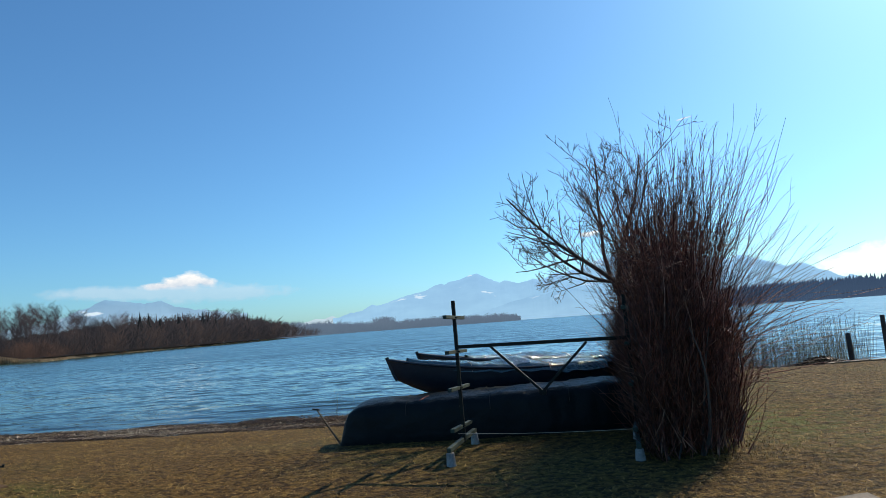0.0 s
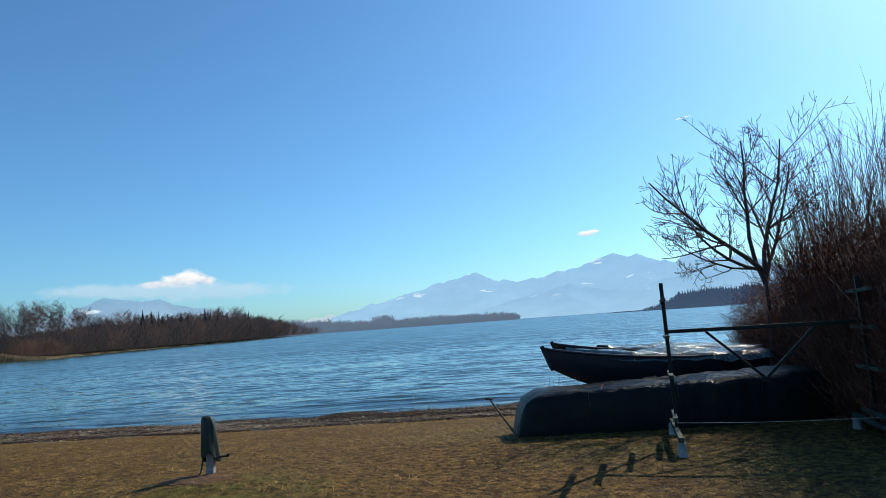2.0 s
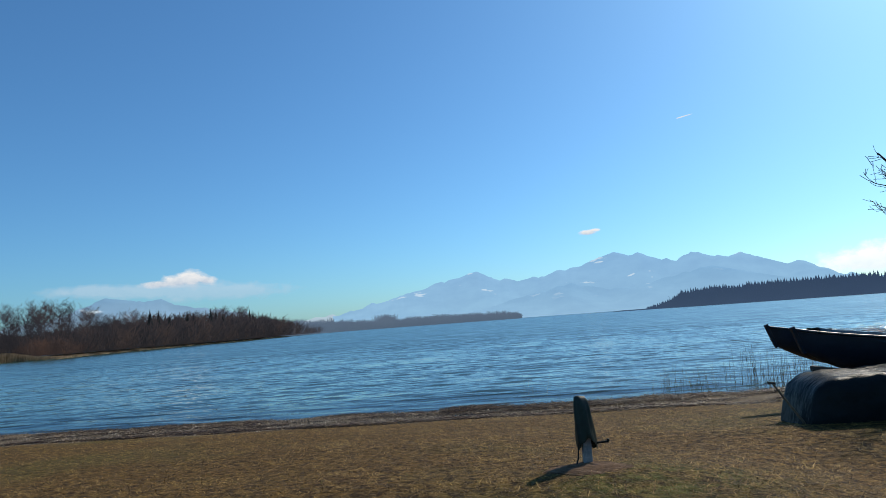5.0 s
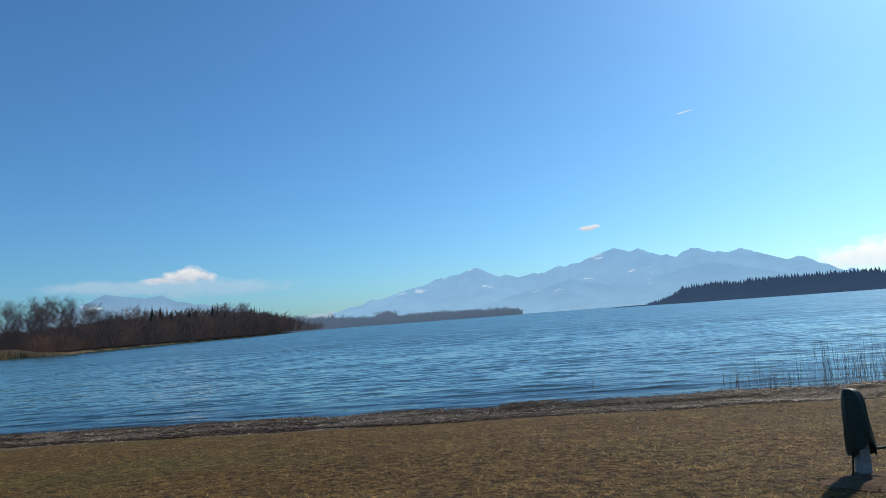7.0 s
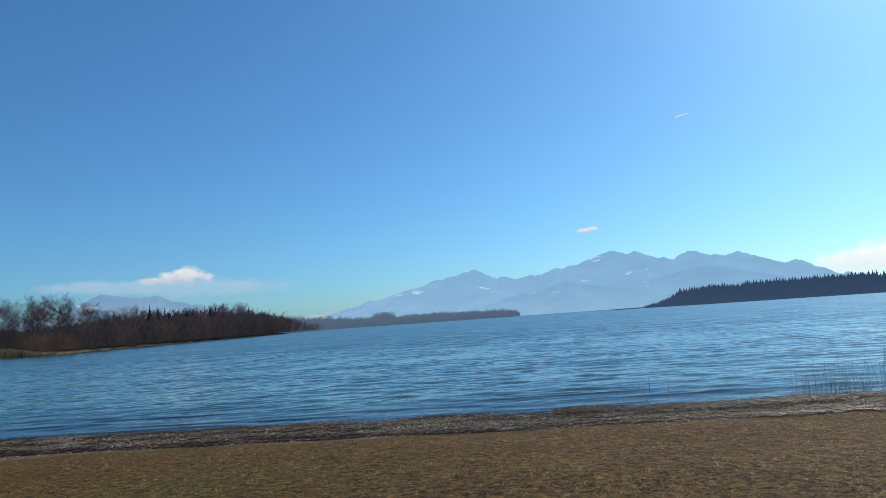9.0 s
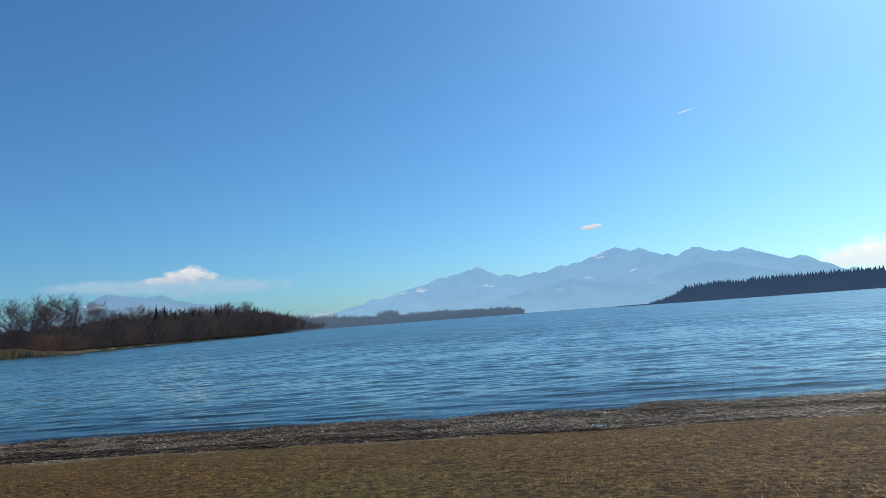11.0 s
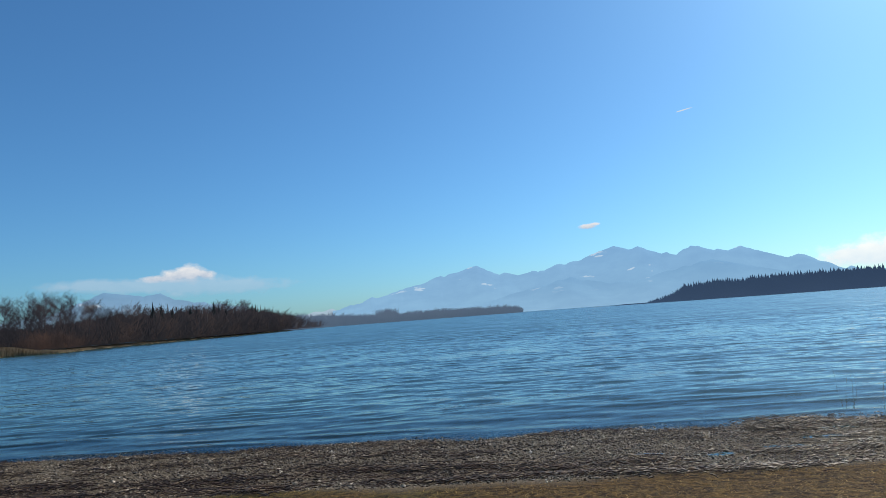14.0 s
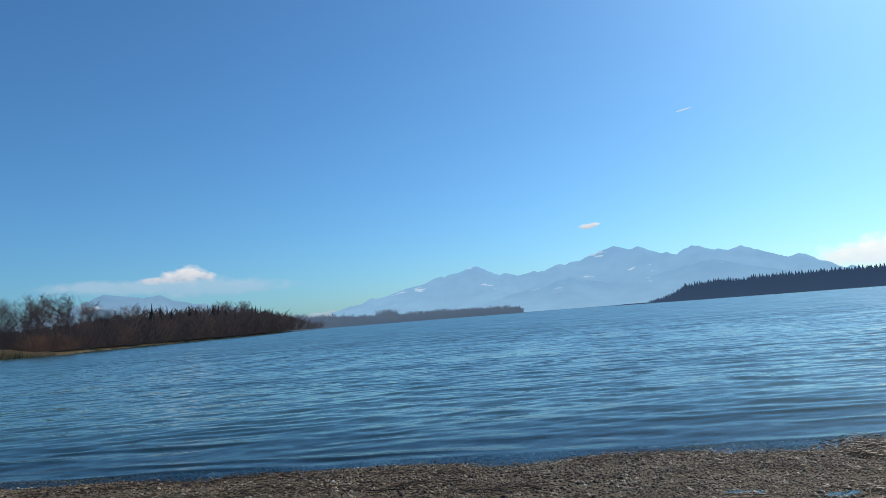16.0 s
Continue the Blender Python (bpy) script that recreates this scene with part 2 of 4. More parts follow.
M_WOOD_MID = haze_glow_material("hazy_spit_wood", (0.115, 0.175, 0.26), (0.13, 0.19, 0.28), 0, 20, 0.85)
M_ISLE = haze_glow_material("hazy_spruce_wood", (0.056, 0.100, 0.185), (0.046, 0.085, 0.16), 0, 30, 0.85)
M_SPRUCE = haze_glow_material("hazy_dark_spruce", (0.014, 0.018, 0.022), (0.016, 0.022, 0.026), 0, 30, 0.4)
M_LAND = two_scale("far_bank_grass", (0.08, 0.062, 0.036), (0.18, 0.135, 0.075), 0.02, 0.3)
M_BLADE = island("dry_grass", [(0.0, (0.04, 0.018, 0.004)), (0.3, (0.14, 0.078, 0.017)), (0.7, (0.28, 0.172, 0.042)), (0.95, (0.44, 0.28, 0.09)), (1.0, (0.09, 0.10, 0.015))])
M_PEBBLE = island("shore_pebbles", [(0.0, (0.035, 0.025, 0.015)), (0.5, (0.17, 0.122, 0.072)), (0.85, (0.36, 0.275, 0.175)), (1.0, (0.62, 0.53, 0.39))], 0.42, 0.25)
M_WRACK = island("washed_up_reed", [(0.0, (0.018, 0.010, 0.006)), (0.6, (0.07, 0.036, 0.018)), (0.88, (0.17, 0.105, 0.052)), (1.0, (0.36, 0.27, 0.16))], 0.55, 0.4)
M_REED = island("dry_reed", [(0.0, (0.10, 0.075, 0.05)), (0.6, (0.24, 0.18, 0.11)), (1.0, (0.40, 0.31, 0.19))], 0.7)
M_FARREED = island("tan_reed", [(0.0, (0.26, 0.19, 0.11)), (0.6, (0.42, 0.31, 0.18)), (1.0, (0.55, 0.42, 0.26))], 0.8)
M_BARK = two_scale("grey_brown_bark", (0.045, 0.034, 0.03), (0.13, 0.10, 0.085), 1.5, 40, 0.85, 0.3, 0.6, 0.01)
M_TWIG = island("reddish_twigs", [(0.0, (0.06, 0.018, 0.012)), (0.5, (0.15, 0.046, 0.031)), (0.9, (0.26, 0.10, 0.065)), (1.0, (0.42, 0.24, 0.17))], 0.6, 0.3)
M_TARP = tarp_material("dark_tarpaulin", (0.005, 0.008, 0.009), (0.010, 0.014, 0.015), 0.45, 0.14, 3.0)
M_FOIL = tarp_material("wrinkled_plastic_sheet", (0.03, 0.07, 0.09), (0.09, 0.16, 0.19), 0.14, 0.8, 7.0, 0.09)
M_HULL = two_scale("dark_blue_hull_paint", (0.008, 0.014, 0.024), (0.016, 0.026, 0.042), 1.2, 14, 0.4, 0.5, 0.2, 0.004)
M_STEEL = two_scale("dark_green_steel", (0.004, 0.008, 0.007), (0.010, 0.016, 0.015), 3, 40, 0.5, 0.2, 0.2, 0.002)
M_BOARD = two_scale("weathered_green_board", (0.02, 0.035, 0.028), (0.06, 0.085, 0.065), 4, 45, 0.7, 0.3, 0.4, 0.004)
M_CONCRETE = two_scale("grey_concrete", (0.22, 0.21, 0.20), (0.38, 0.37, 0.35), 5, 50, 0.85, 0.3, 0.4, 0.004)
M_TIMBER = two_scale("weathered_timber", (0.10, 0.075, 0.05), (0.24, 0.18, 0.12), 3, 30, 0.75, 0.3, 0.5, 0.006)
M_DARKWOOD = two_scale("wet_dark_timber", (0.025, 0.02, 0.018), (0.07, 0.055, 0.045), 3, 30, 0.7, 0.4, 0.5, 0.006)
M_CLOTH = two_scale("dark_green_canvas", (0.003, 0.012, 0.008), (0.007, 0.027, 0.018), 5, 60, 0.55, 0.4, 0.4, 0.004)
M_ROPE = two_scale("pale_rope", (0.30, 0.27, 0.22), (0.55, 0.5, 0.42), 8, 120, 0.8)
M_REDROPE = two_scale("faded_red_rope", (0.25, 0.07, 0.05), (0.4, 0.13, 0.1), 8, 120, 0.8)
M_WHITEWASH = two_scale("white_render", (0.55, 0.54, 0.52), (0.75, 0.74, 0.72), 0.5, 6, 0.85)
M_TILE = two_scale("dark_roof_tiles", (0.04, 0.03, 0.03), (0.09, 0.07, 0.06), 0.5, 6, 0.8)
M_EARTH = two_scale("bare_earth", (0.07, 0.04, 0.022), (0.17, 0.10, 0.055), 2, 30, 0.95, 0.2, 0.8, 0.02)


# ---- mesh tools ----
def part(name, data, material, parent=None, label=""):
    """Links a bmesh or a mesh as one object, under a thing or a part."""
    if isinstance(data, bmesh.types.BMesh):
        me = bpy.data.meshes.new(name)
        data.to_mesh(me)
        data.free()
    else:
        me = data
    me.materials.append(material)
    ob = new(name, me)
    if parent:
        ob.parent = parent
    if label:
        ob["label"] = label
    return ob


def thing(name, x, y, z, label, category, group="", turn=0.0):
    ob = new(name)
    ob.matrix_world = pose(x, y, z, 0, 0, turn)
    ob.empty_display_size = 0.1
    return tagged(ob, label, category, group)


def mesh_from(name, verts, faces, smooth=False):
    """A mesh from arrays: verts (n,3), faces (m,3) or (m,4)."""
    verts, faces = np.asarray(verts, np.float32), np.asarray(faces, np.int32)
    me = bpy.data.meshes.new(name)
    k = faces.shape[1]
    me.vertices.add(len(verts))
    me.vertices.foreach_set("co", verts.ravel())
    me.loops.add(faces.size)
    me.loops.foreach_set("vertex_index", faces.ravel())
    me.polygons.add(len(faces))
    me.polygons.foreach_set("loop_start", np.arange(0, faces.size, k, dtype=np.int32))
    if smooth:
        me.polygons.foreach_set("use_smooth", np.ones(len(faces), bool))
    me.update(calc_edges=True)
    me.validate()
    return me


def sticks(P, R, sides=3):
    """Tubes along the polylines P (n,k,3) with the radii R (n,k): verts and quads."""
    P, R = np.asarray(P, float), np.asarray(R, float)
    n, k, _ = P.shape
    d = P[:, -1] - P[:, 0]
    d /= np.linalg.norm(d, axis=1, keepdims=True) + 1e-9
    ref = np.where(np.abs(d[:, 2:3]) > 0.9, np.array([[1.0, 0, 0]]), np.array([[0, 0, 1.0]]))
    u = np.cross(d, ref)
    u /= np.linalg.norm(u, axis=1, keepdims=True) + 1e-9
    v = np.cross(d, u)
    a = np.arange(sides) * 2 * np.pi / sides
    off = np.cos(a)[None, :, None] * u[:, None, :] + np.sin(a)[None, :, None] * v[:, None, :]
    V = P[:, :, None, :] + R[:, :, None, None] * off[:, None, :, :]
    base = (np.arange(n) * k * sides)[:, None, None]
    i, j = np.arange(k - 1)[None, :, None], np.arange(sides)[None, None, :]
    q = np.stack([base + i * sides + j, base + i * sides + (j + 1) % sides, base + (i + 1) * sides + (j + 1) % sides, base + (i + 1) * sides + j], -1)
    return V.reshape(-1, 3), q.reshape(-1, 4)


def box(bm, sx, sy, sz, m=Matrix(), bevel=0.0):
    g = bmesh.ops.create_cube(bm, size=1.0, matrix=m @ Matrix.Diagonal((sx, sy, sz, 1)))
    if bevel:
        es = list({e for v in g["verts"] for e in v.link_edges})
        bmesh.ops.bevel(bm, geom=es, offset=bevel, segments=2, affect="EDGES", profile=0.6)


def rod(bm, a, b, r0, r1=None, sides=10):
    a, b = Vector(a), Vector(b)
    q = (b - a).to_track_quat("Z", "Y").to_matrix().to_4x4()
    bmesh.ops.create_cone(bm, cap_ends=True, segments=sides, radius1=r0, radius2=r0 if r1 is None else r1, depth=(b - a).length,
                          matrix=Matrix.Translation((a + b) / 2) @ q)


def beam(bm, a, b, w, h, bevel=0.004):
    a, b = Vector(a), Vector(b)
    q = (b - a).to_track_quat("Z", "Y").to_matrix().to_4x4()
    box(bm, w, h, (b - a).length, Matrix.Translation((a + b) / 2) @ q, bevel)


def loft(rings, closed=True, caps=True):
    """A bmesh skin through rings of equal count."""
    bm = bmesh.new()
    vs = [[bm.verts.new(p) for p in r] for r in rings]
    n = len(rings[0])
    for a, b in zip(vs, vs[1:]):
        for i in range(n if closed else n - 1):
            bm.faces.new((a[i], a[(i + 1) % n], b[(i + 1) % n], b[i]))
    if caps:
        bm.faces.new(vs[0][::-1])
        bm.faces.new(vs[-1])
    bmesh.ops.recalc_face_normals(bm, faces=bm.faces)
    for f in bm.faces:
        f.smooth = True
    return bm


def smooth01(a, b, x):
    t = np.clip((np.asarray(x, float) - a) / (b - a), 0, 1)
    return t * t * (3 - 2 * t)


WAVES = [(rng.uniform(0.15, 3.5), rng.uniform(0, 6.28), rng.uniform(0, 6.28)) for _ in range(24)]


def rough_field(x, y):
    """Gentle unevenness, about -1 to 1."""
    s = 0
    for k, a, p in WAVES:
        s = s + np.sin(k * (x * math.cos(a) + y * math.sin(a)) + p) / (0.6 + k)
    return s / 6


# ---- the lie of the land ----
WATER = -1.46


def waterline(x):
    return 27.1 - 0.1 * (np.clip(x, -60, -5) + 17)


def shore_d(x, y):
    """Metres beyond the waterline of the beach (negative: on land)."""
    return y - waterline(x)


def land(x, y):
    d = shore_d(x, y)
    left = np.interp(d, [-19.1, -16.1, -14.9, -12.5, -8.9, -5.8, -5.1, -4.4, -2.9, 0, 2, 8, 40], [0, -0.08, -0.19, -0.37, -0.70, -1.0, -1.13, -1.26, -1.36, -1.46, -1.62, -2.3, -4])
    hollow = smooth01(-11.0, -8.0, x) * smooth01(6.0, 9.5, y)  # the lawn before the boats lies lower
    left = left * (1 - hollow) + np.minimum(left, -0.37) * hollow
    right = np.interp(y, [7, 12, 21, 22.6, 24, 25.2, 30, 70], [0, -0.26, -0.36, -0.48, -1.1, -1.5, -2.0, -4])
    k = smooth01(-5.5, 1.5, x)
    mound = 0.07 * np.exp(-((x + 11.8) ** 2 + (y - 10.7) ** 2) / 0.7)
    return left * (1 - k) + right * k + mound + 0.04 * rough_field(x, y)


def gz(x, y):
    return float(land(np.array(x, float), np.array(y, float)))


def turf_edge(x):
    return 21.4 - 0.06 * (np.clip(x, -60, 0) + 18) + 0.25 * np.sin(x * 0.8) + 0.15 * np.sin(x * 2.3 + 1) + 2.0 * smooth01(-12, -6, x)


def spread(a, b, step, far):
    out = [b]
    s = step
    while out[-1] < far:
        s *= 1.35
        out.append(out[-1] + s)
    back = [a]
    s = step
    while back[-1] > -far:
        s *= 1.35
        back.append(back[-1] - s)
    return np.array(back[:0:-1] + list(np.arange(a, b, step)) + out)


def sheet(name, xs, ys, height):
    X, Y = np.meshgrid(xs, ys)
    Z = height(X, Y)
    nx, ny = len(xs), len(ys)
    i, j = np.meshgrid(np.arange(nx - 1), np.arange(ny - 1))
    a = j * nx + i
    f = np.stack([a, a + 1, a + 1 + nx, a + nx], -1).reshape(-1, 4)
    return mesh_from(name, np.stack([X, Y, Z], -1).reshape(-1, 3), f, True), X.ravel(), Y.ravel()


def float_attr(me, name, values):
    at = me.attributes.new(name, "FLOAT", "POINT")
    at.data.foreach_set("value", np.asarray(values, np.float32))


me, gx, gy = sheet("ground", spread(-50, 22, 0.22, 4800), spread(-10, 32, 0.2, 4800), land)
e = turf_edge(gx)
float_attr(me, "shore", smooth01(-0.35, 0.35, gy - e + 0.3 * rough_field(gx * 3, gy * 3)))
float_attr(me, "moss", 0.9 * np.exp(-((gx + 1.5) ** 2 / 1.6 + (gy - 13.0) ** 2 / 3.5)) + 0.15 * smooth01(-3.2, -0.5, gx) * (1 - smooth01(18, 22, gy)) + 0.7 * np.exp(-((gx + 11.2) ** 2 / 0.9 + (gy - 10.2) ** 2 / 0.5)))
tagged(part("ground", me, M_GROUND), "dry winter turf sloping down to a pebble beach", "ground", kind="structure")


TRAINS = [(lam, rng.uniform(-0.5, 0.5) + 0.08, rng.uniform(0, 6.28), rng.uniform(0.5, 1.3), rng.uniform(0, 6.28)) for lam in (0.36, 0.42, 0.5, 0.58, 0.68, 0.8, 0.95, 1.15, 1.5, 2.1)]


def swell(x, y):
    """Wavelets running in to the shore, their crests broken along their length, and small breakers at the edge."""
    d = shore_d(x, y)
    z = 0.010 * np.sin(d * 3.2 + 0.8 * np.sin(x * 0.35) + 0.4 * np.sin(x * 1.3)) * np.exp(-np.clip(d, 0, 50) / 5)
    for d0, high, kx, p in ((0.55, 0.030, 0.42, 0.3), (1.25, 0.038, 0.31, 2.2), (2.3, 0.030, 0.27, 4.0), (3.6, 0.022, 0.36, 5.5)):
        run = d - d0 - 0.16 * np.sin(x * 0.5 + p) - 0.08 * np.sin(x * 1.7 + 2 * p)
        on = np.clip(np.sin(kx * x + p) + 0.35 * np.sin(kx * 3.7 * x + 3 * p) + 0.15, 0, 1)
        z = z + high * on * np.exp(-(run / np.where(run < 0, 0.10, 0.26)) ** 2)
    fade = (1 - smooth01(95, 128, y)) * (0.25 + 0.75 * smooth01(0, 5, d))
    for lam, a, p, kx, p2 in TRAINS:
        k = 2 * np.pi / lam
        ph = k * (y * math.cos(a) + x * math.sin(a)) + p + 1.3 * np.sin(kx * x + 0.3 * y + p2)
        group = 0.55 + 0.45 * np.sin(0.25 * kx * 6 * x - 0.35 * k * y * 0.3 + p2 * 3)
        z = z + fade * 0.0080 * lam * (np.sin(ph) + 0.25 * np.sin(2 * ph)) * group
    return WATER + z


me, wx, wy = sheet("lake", spread(-75, 45, 0.32, 4850), np.concatenate([np.arange(23, 32, 0.07), np.arange(32, 55, 0.11), np.arange(55, 130, 0.24), [v for v in spread(0, 130, 0.5, 4800) if v >= 130]]), swell)
float_attr(me, "open_water", 0.28 + 0.72 * smooth01(35, 125, wy))
float_attr(me, "clear", 0.85 * (1 - smooth01(0.2, 9.0, shore_d(wx, wy))))
tagged(part("water", me, M_WATER), "rippled blue lake reaching the far shores", "lake", kind="structure")

# ---- far shores and mountains ----
REF = (-13.0, 7.0, 1.4)  # about the middle of the walk


def polar(az, dist, z):
    a = np.radians(az)
    return np.stack([REF[0] + dist * np.sin(a), REF[1] + dist * np.cos(a), z + 0 * dist], -1)


def crest(az, peaks):
    """Skyline angle over a set of peaks (azimuth, elevation, fall to the left, fall to the right, in degrees per degree)."""
    h = np.full_like(az, -1.0)
    for p, e, fl, fr in peaks:
        d = az - p
        h = np.maximum(h, e - np.where(d < 0, -d * fl, d * fr))
    for k, amp in ((1.7, 0.05), (4.1, 0.02), (9.3, 0.010), (19.0, 0.006)):
        h = h + amp * np.sin(k * az + 5 * np.sin(0.37 * k * az))
    return h


def ridge(name, az0, az1, dist, depth, peaks, material, label):
    """A mountain body: rises from its foot to the crest and falls away behind."""
    az = np.linspace(az0, az1, int((az1 - az0) * 12))
    top = crest(az, peaks)
    rows = []
    for k, s in ((0.0, -0.02), (0.3, 0.25), (0.55, 0.48), (0.78, 0.74), (0.92, 0.92), (1.0, 1.0), (1.1, 0.8), (1.25, 0.0)):
        dd = dist + depth * k
        wob = 0 if s in (1.0, 0.0) or s < 0 else 0.025 * np.sin(az * 1.1 + 4 * k) + 0.012 * np.sin(az * 2.7 + 9 * k)
        z = REF[2] + dd * np.tan(np.radians(np.maximum(top, 0) * (s + wob)))
        rows.append(polar(az, dd + 40 * np.sin(az * 0.9 + k * 3) * (0 < s < 1), 0) + np.stack([0 * az, 0 * az, z], -1))
    n = len(az)
    V = np.concatenate(rows)
    j, i = np.meshgrid(np.arange(len(rows) - 1), np.arange(n - 1), indexing="ij")
    a = j * n + i
    F = np.stack([a, a + 1, a + 1 + n, a + n], -1).reshape(-1, 4)
    return tagged(part(name, mesh_from(name, V, F, True), material), label, "mountain", kind="structure")


# these ridges show painted haze from their glowing materials, not lit slopes
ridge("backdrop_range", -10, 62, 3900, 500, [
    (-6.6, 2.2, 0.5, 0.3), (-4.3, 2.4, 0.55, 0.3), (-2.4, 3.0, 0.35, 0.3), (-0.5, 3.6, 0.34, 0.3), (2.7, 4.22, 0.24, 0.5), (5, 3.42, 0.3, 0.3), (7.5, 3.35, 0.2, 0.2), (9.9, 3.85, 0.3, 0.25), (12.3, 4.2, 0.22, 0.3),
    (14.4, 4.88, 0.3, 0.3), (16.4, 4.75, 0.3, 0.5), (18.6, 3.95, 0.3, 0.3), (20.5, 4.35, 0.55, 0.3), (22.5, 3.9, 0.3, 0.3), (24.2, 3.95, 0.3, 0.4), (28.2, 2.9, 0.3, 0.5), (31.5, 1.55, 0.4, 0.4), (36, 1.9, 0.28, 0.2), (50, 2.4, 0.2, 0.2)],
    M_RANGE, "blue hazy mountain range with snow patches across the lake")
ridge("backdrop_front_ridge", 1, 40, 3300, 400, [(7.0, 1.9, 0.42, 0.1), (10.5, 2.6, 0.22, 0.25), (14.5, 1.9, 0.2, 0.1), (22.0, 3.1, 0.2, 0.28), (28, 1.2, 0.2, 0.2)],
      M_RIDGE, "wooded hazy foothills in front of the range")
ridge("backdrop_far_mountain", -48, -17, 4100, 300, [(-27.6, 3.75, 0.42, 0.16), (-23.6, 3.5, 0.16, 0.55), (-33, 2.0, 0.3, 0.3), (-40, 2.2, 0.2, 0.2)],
      M_WESTMT, "distant haze-blue mountain with a snowy summit")
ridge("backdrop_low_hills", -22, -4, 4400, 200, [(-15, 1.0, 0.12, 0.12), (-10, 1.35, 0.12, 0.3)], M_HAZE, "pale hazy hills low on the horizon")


def cloud(name, az, el, wide, high, material, puffs, label, tilt=0.0):
    """A thin bank of cloud: lumps of vapour that thin out to nothing at the rim."""
    n, m = 48, 24
    u, v = np.meshgrid(np.linspace(-1, 1, n), np.linspace(-1, 1, m))
    body = np.full_like(u, -1.0)
    for cu, cv, ru, rv in puffs:
        body = np.maximum(body, 1 - np.hypot((u - cu) / ru, (v - cv) / rv))
    rim = 1 - np.maximum(np.abs(u), np.abs(v))
    body = np.minimum(body, rim * 3 - 0.2)
    A = az + u * wide
    E = el + v * high + tilt * u
    D = 4680 + 40 * u * u - 30 * np.clip(body, 0, 1)
    P = polar(A.ravel(), D.ravel(), 0)
    P[:, 2] = REF[2] + D.ravel() * np.tan(np.radians(E.ravel()))
    j, i = np.meshgrid(np.arange(m - 1), np.arange(n - 1), indexing="ij")
    a = j * n + i
    me = mesh_from(name, P, np.stack([a, a + 1, a + 1 + n, a + n], -1).reshape(-1, 4), True)
    float_attr(me, "body", (body * 0.75).ravel())
    # lift steers the painted shading, from grey base up to bright rim
    float_attr(me, "lift", (0.35 + 0.55 * v).ravel())
    ob = tagged(part(name, me, material), label, "cloud", kind="structure")
    ob.visible_shadow = False
    return ob


cloud("cloud_bank", -22.4, 4.95, 4.2, 1.35, M_CLOUD, [(0.25, 0.1, 0.36, 0.66), (0.02, -0.05, 0.4, 0.45), (-0.32, -0.2, 0.36, 0.24), (0.5, -0.05, 0.26, 0.35)], "small white cumulus over the far mountain")
cloud("cloud_veil", -23.0, 4.0, 11.5, 1.25, M_WISP, [(-0.45, 0.25, 0.36, 0.45), (-0.2, 0.1, 0.4, 0.5), (0.12, 0.05, 0.4, 0.75), (0.4, -0.1, 0.5, 0.6)], "thin grey veil of cloud under the cumulus")
cloud("cloud_puff", 12.6, 6.8, 1.4, 0.4, M_CLOUD, [(-0.1, 0, 0.6, 0.6), (0.3, 0.3, 0.4, 0.4)], "tiny white cloud above the range")
cloud("cloud_east", 36.5, 2.7, 8.0, 1.5, M_EAST, [(0.1, 0.0, 0.9, 0.9), (-0.4, -0.2, 0.6, 0.7)], "pale cloud behind the end of the range")
cloud("vapour_trail", 21.3, 15.3, 0.8, 0.06, M_TRAIL, [(-0.2, 0, 1.2, 0.9)], "short vapour trail in the blue sky", 0.1)


def grow(height, spread_, count, r, seed, lift=0.6):
    """Branches of a bare tree as polylines of four points: trunk first, then limbs off it, then twigs off the limbs."""
    g = np.random.default_rng(seed)
    P, R = [], []
    tr = np.array([[0, 0, 0], [0.02, 0.01, 0.3], [0.0, 0.03, 0.6], [0.03, 0.0, 0.85]]) * height
    P.append(tr), R.append([r, r * 0.8, r * 0.55, r * 0.25])
    pool = [0]
    for i in range(1, count):
        src = 0 if i < count * 0.12 else int(g.integers(0, min(i, max(3, int(count * 0.4)))))
        k = g.uniform(0.3, 1.0) if src else g.uniform(0.25, 1.0)
        s = k * 3
        a = min(int(s), 2)
        base = P[src][a] + (P[src][a + 1] - P[src][a]) * (s - a)
        ang = g.uniform(0, 2 * np.pi)
        ln = height * (0.42 if src == 0 else 0.2) * g.uniform(0.6, 1.15) * (1.15 - 0.5 * base[2] / height)
        out = np.array([math.cos(ang) * spread_, math.sin(ang) * spread_, g.uniform(0.35, 0.9)])
        out /= np.linalg.norm(out)
        pts = [base]
        for q in range(3):
            out = out + np.array([0, 0, lift * 0.3]) + g.normal(0, 0.13, 3)
            out /= np.linalg.norm(out)
            pts.append(pts[-1] + out * ln / 3)
        P.append(np.array(pts))
        rr = R[src][a] * (0.6 if src == 0 else 0.5)
        R.append([rr, rr * 0.75, rr * 0.5, rr * 0.3])
    return np.array(P), np.array(R)


def spruce(seed, height, wide):
    """A spruce as tiers of ragged drooping boughs on a trunk."""
    g = np.random.default_rng(seed)
    V, F = [], []
    tiers = 7
    for k in range(tiers):
        z0 = height * (0.08 + 0.84 * k / tiers)
        r = wide * (1 - k / tiers) * g.uniform(0.85, 1.1)
        n = 7
        tip = len(V)
        V.append((0, 0, min(z0 + height * 0.26, height)))
        a0 = g.uniform(0, 6.28)
        for i in range(n * 2):
            a = a0 + i * math.pi / n
            rr = r * (g.uniform(0.8, 1.15) if i % 2 == 0 else 0.45)
            V.append((rr * math.cos(a), rr * math.sin(a), z0 - (0.03 * height if i % 2 == 0 else -0.03 * height)))
        for i in range(n * 2):
            F.append((tip, tip + 1 + i, tip + 1 + (i + 1) % (n * 2)))
    return np.array(V), np.array(F)


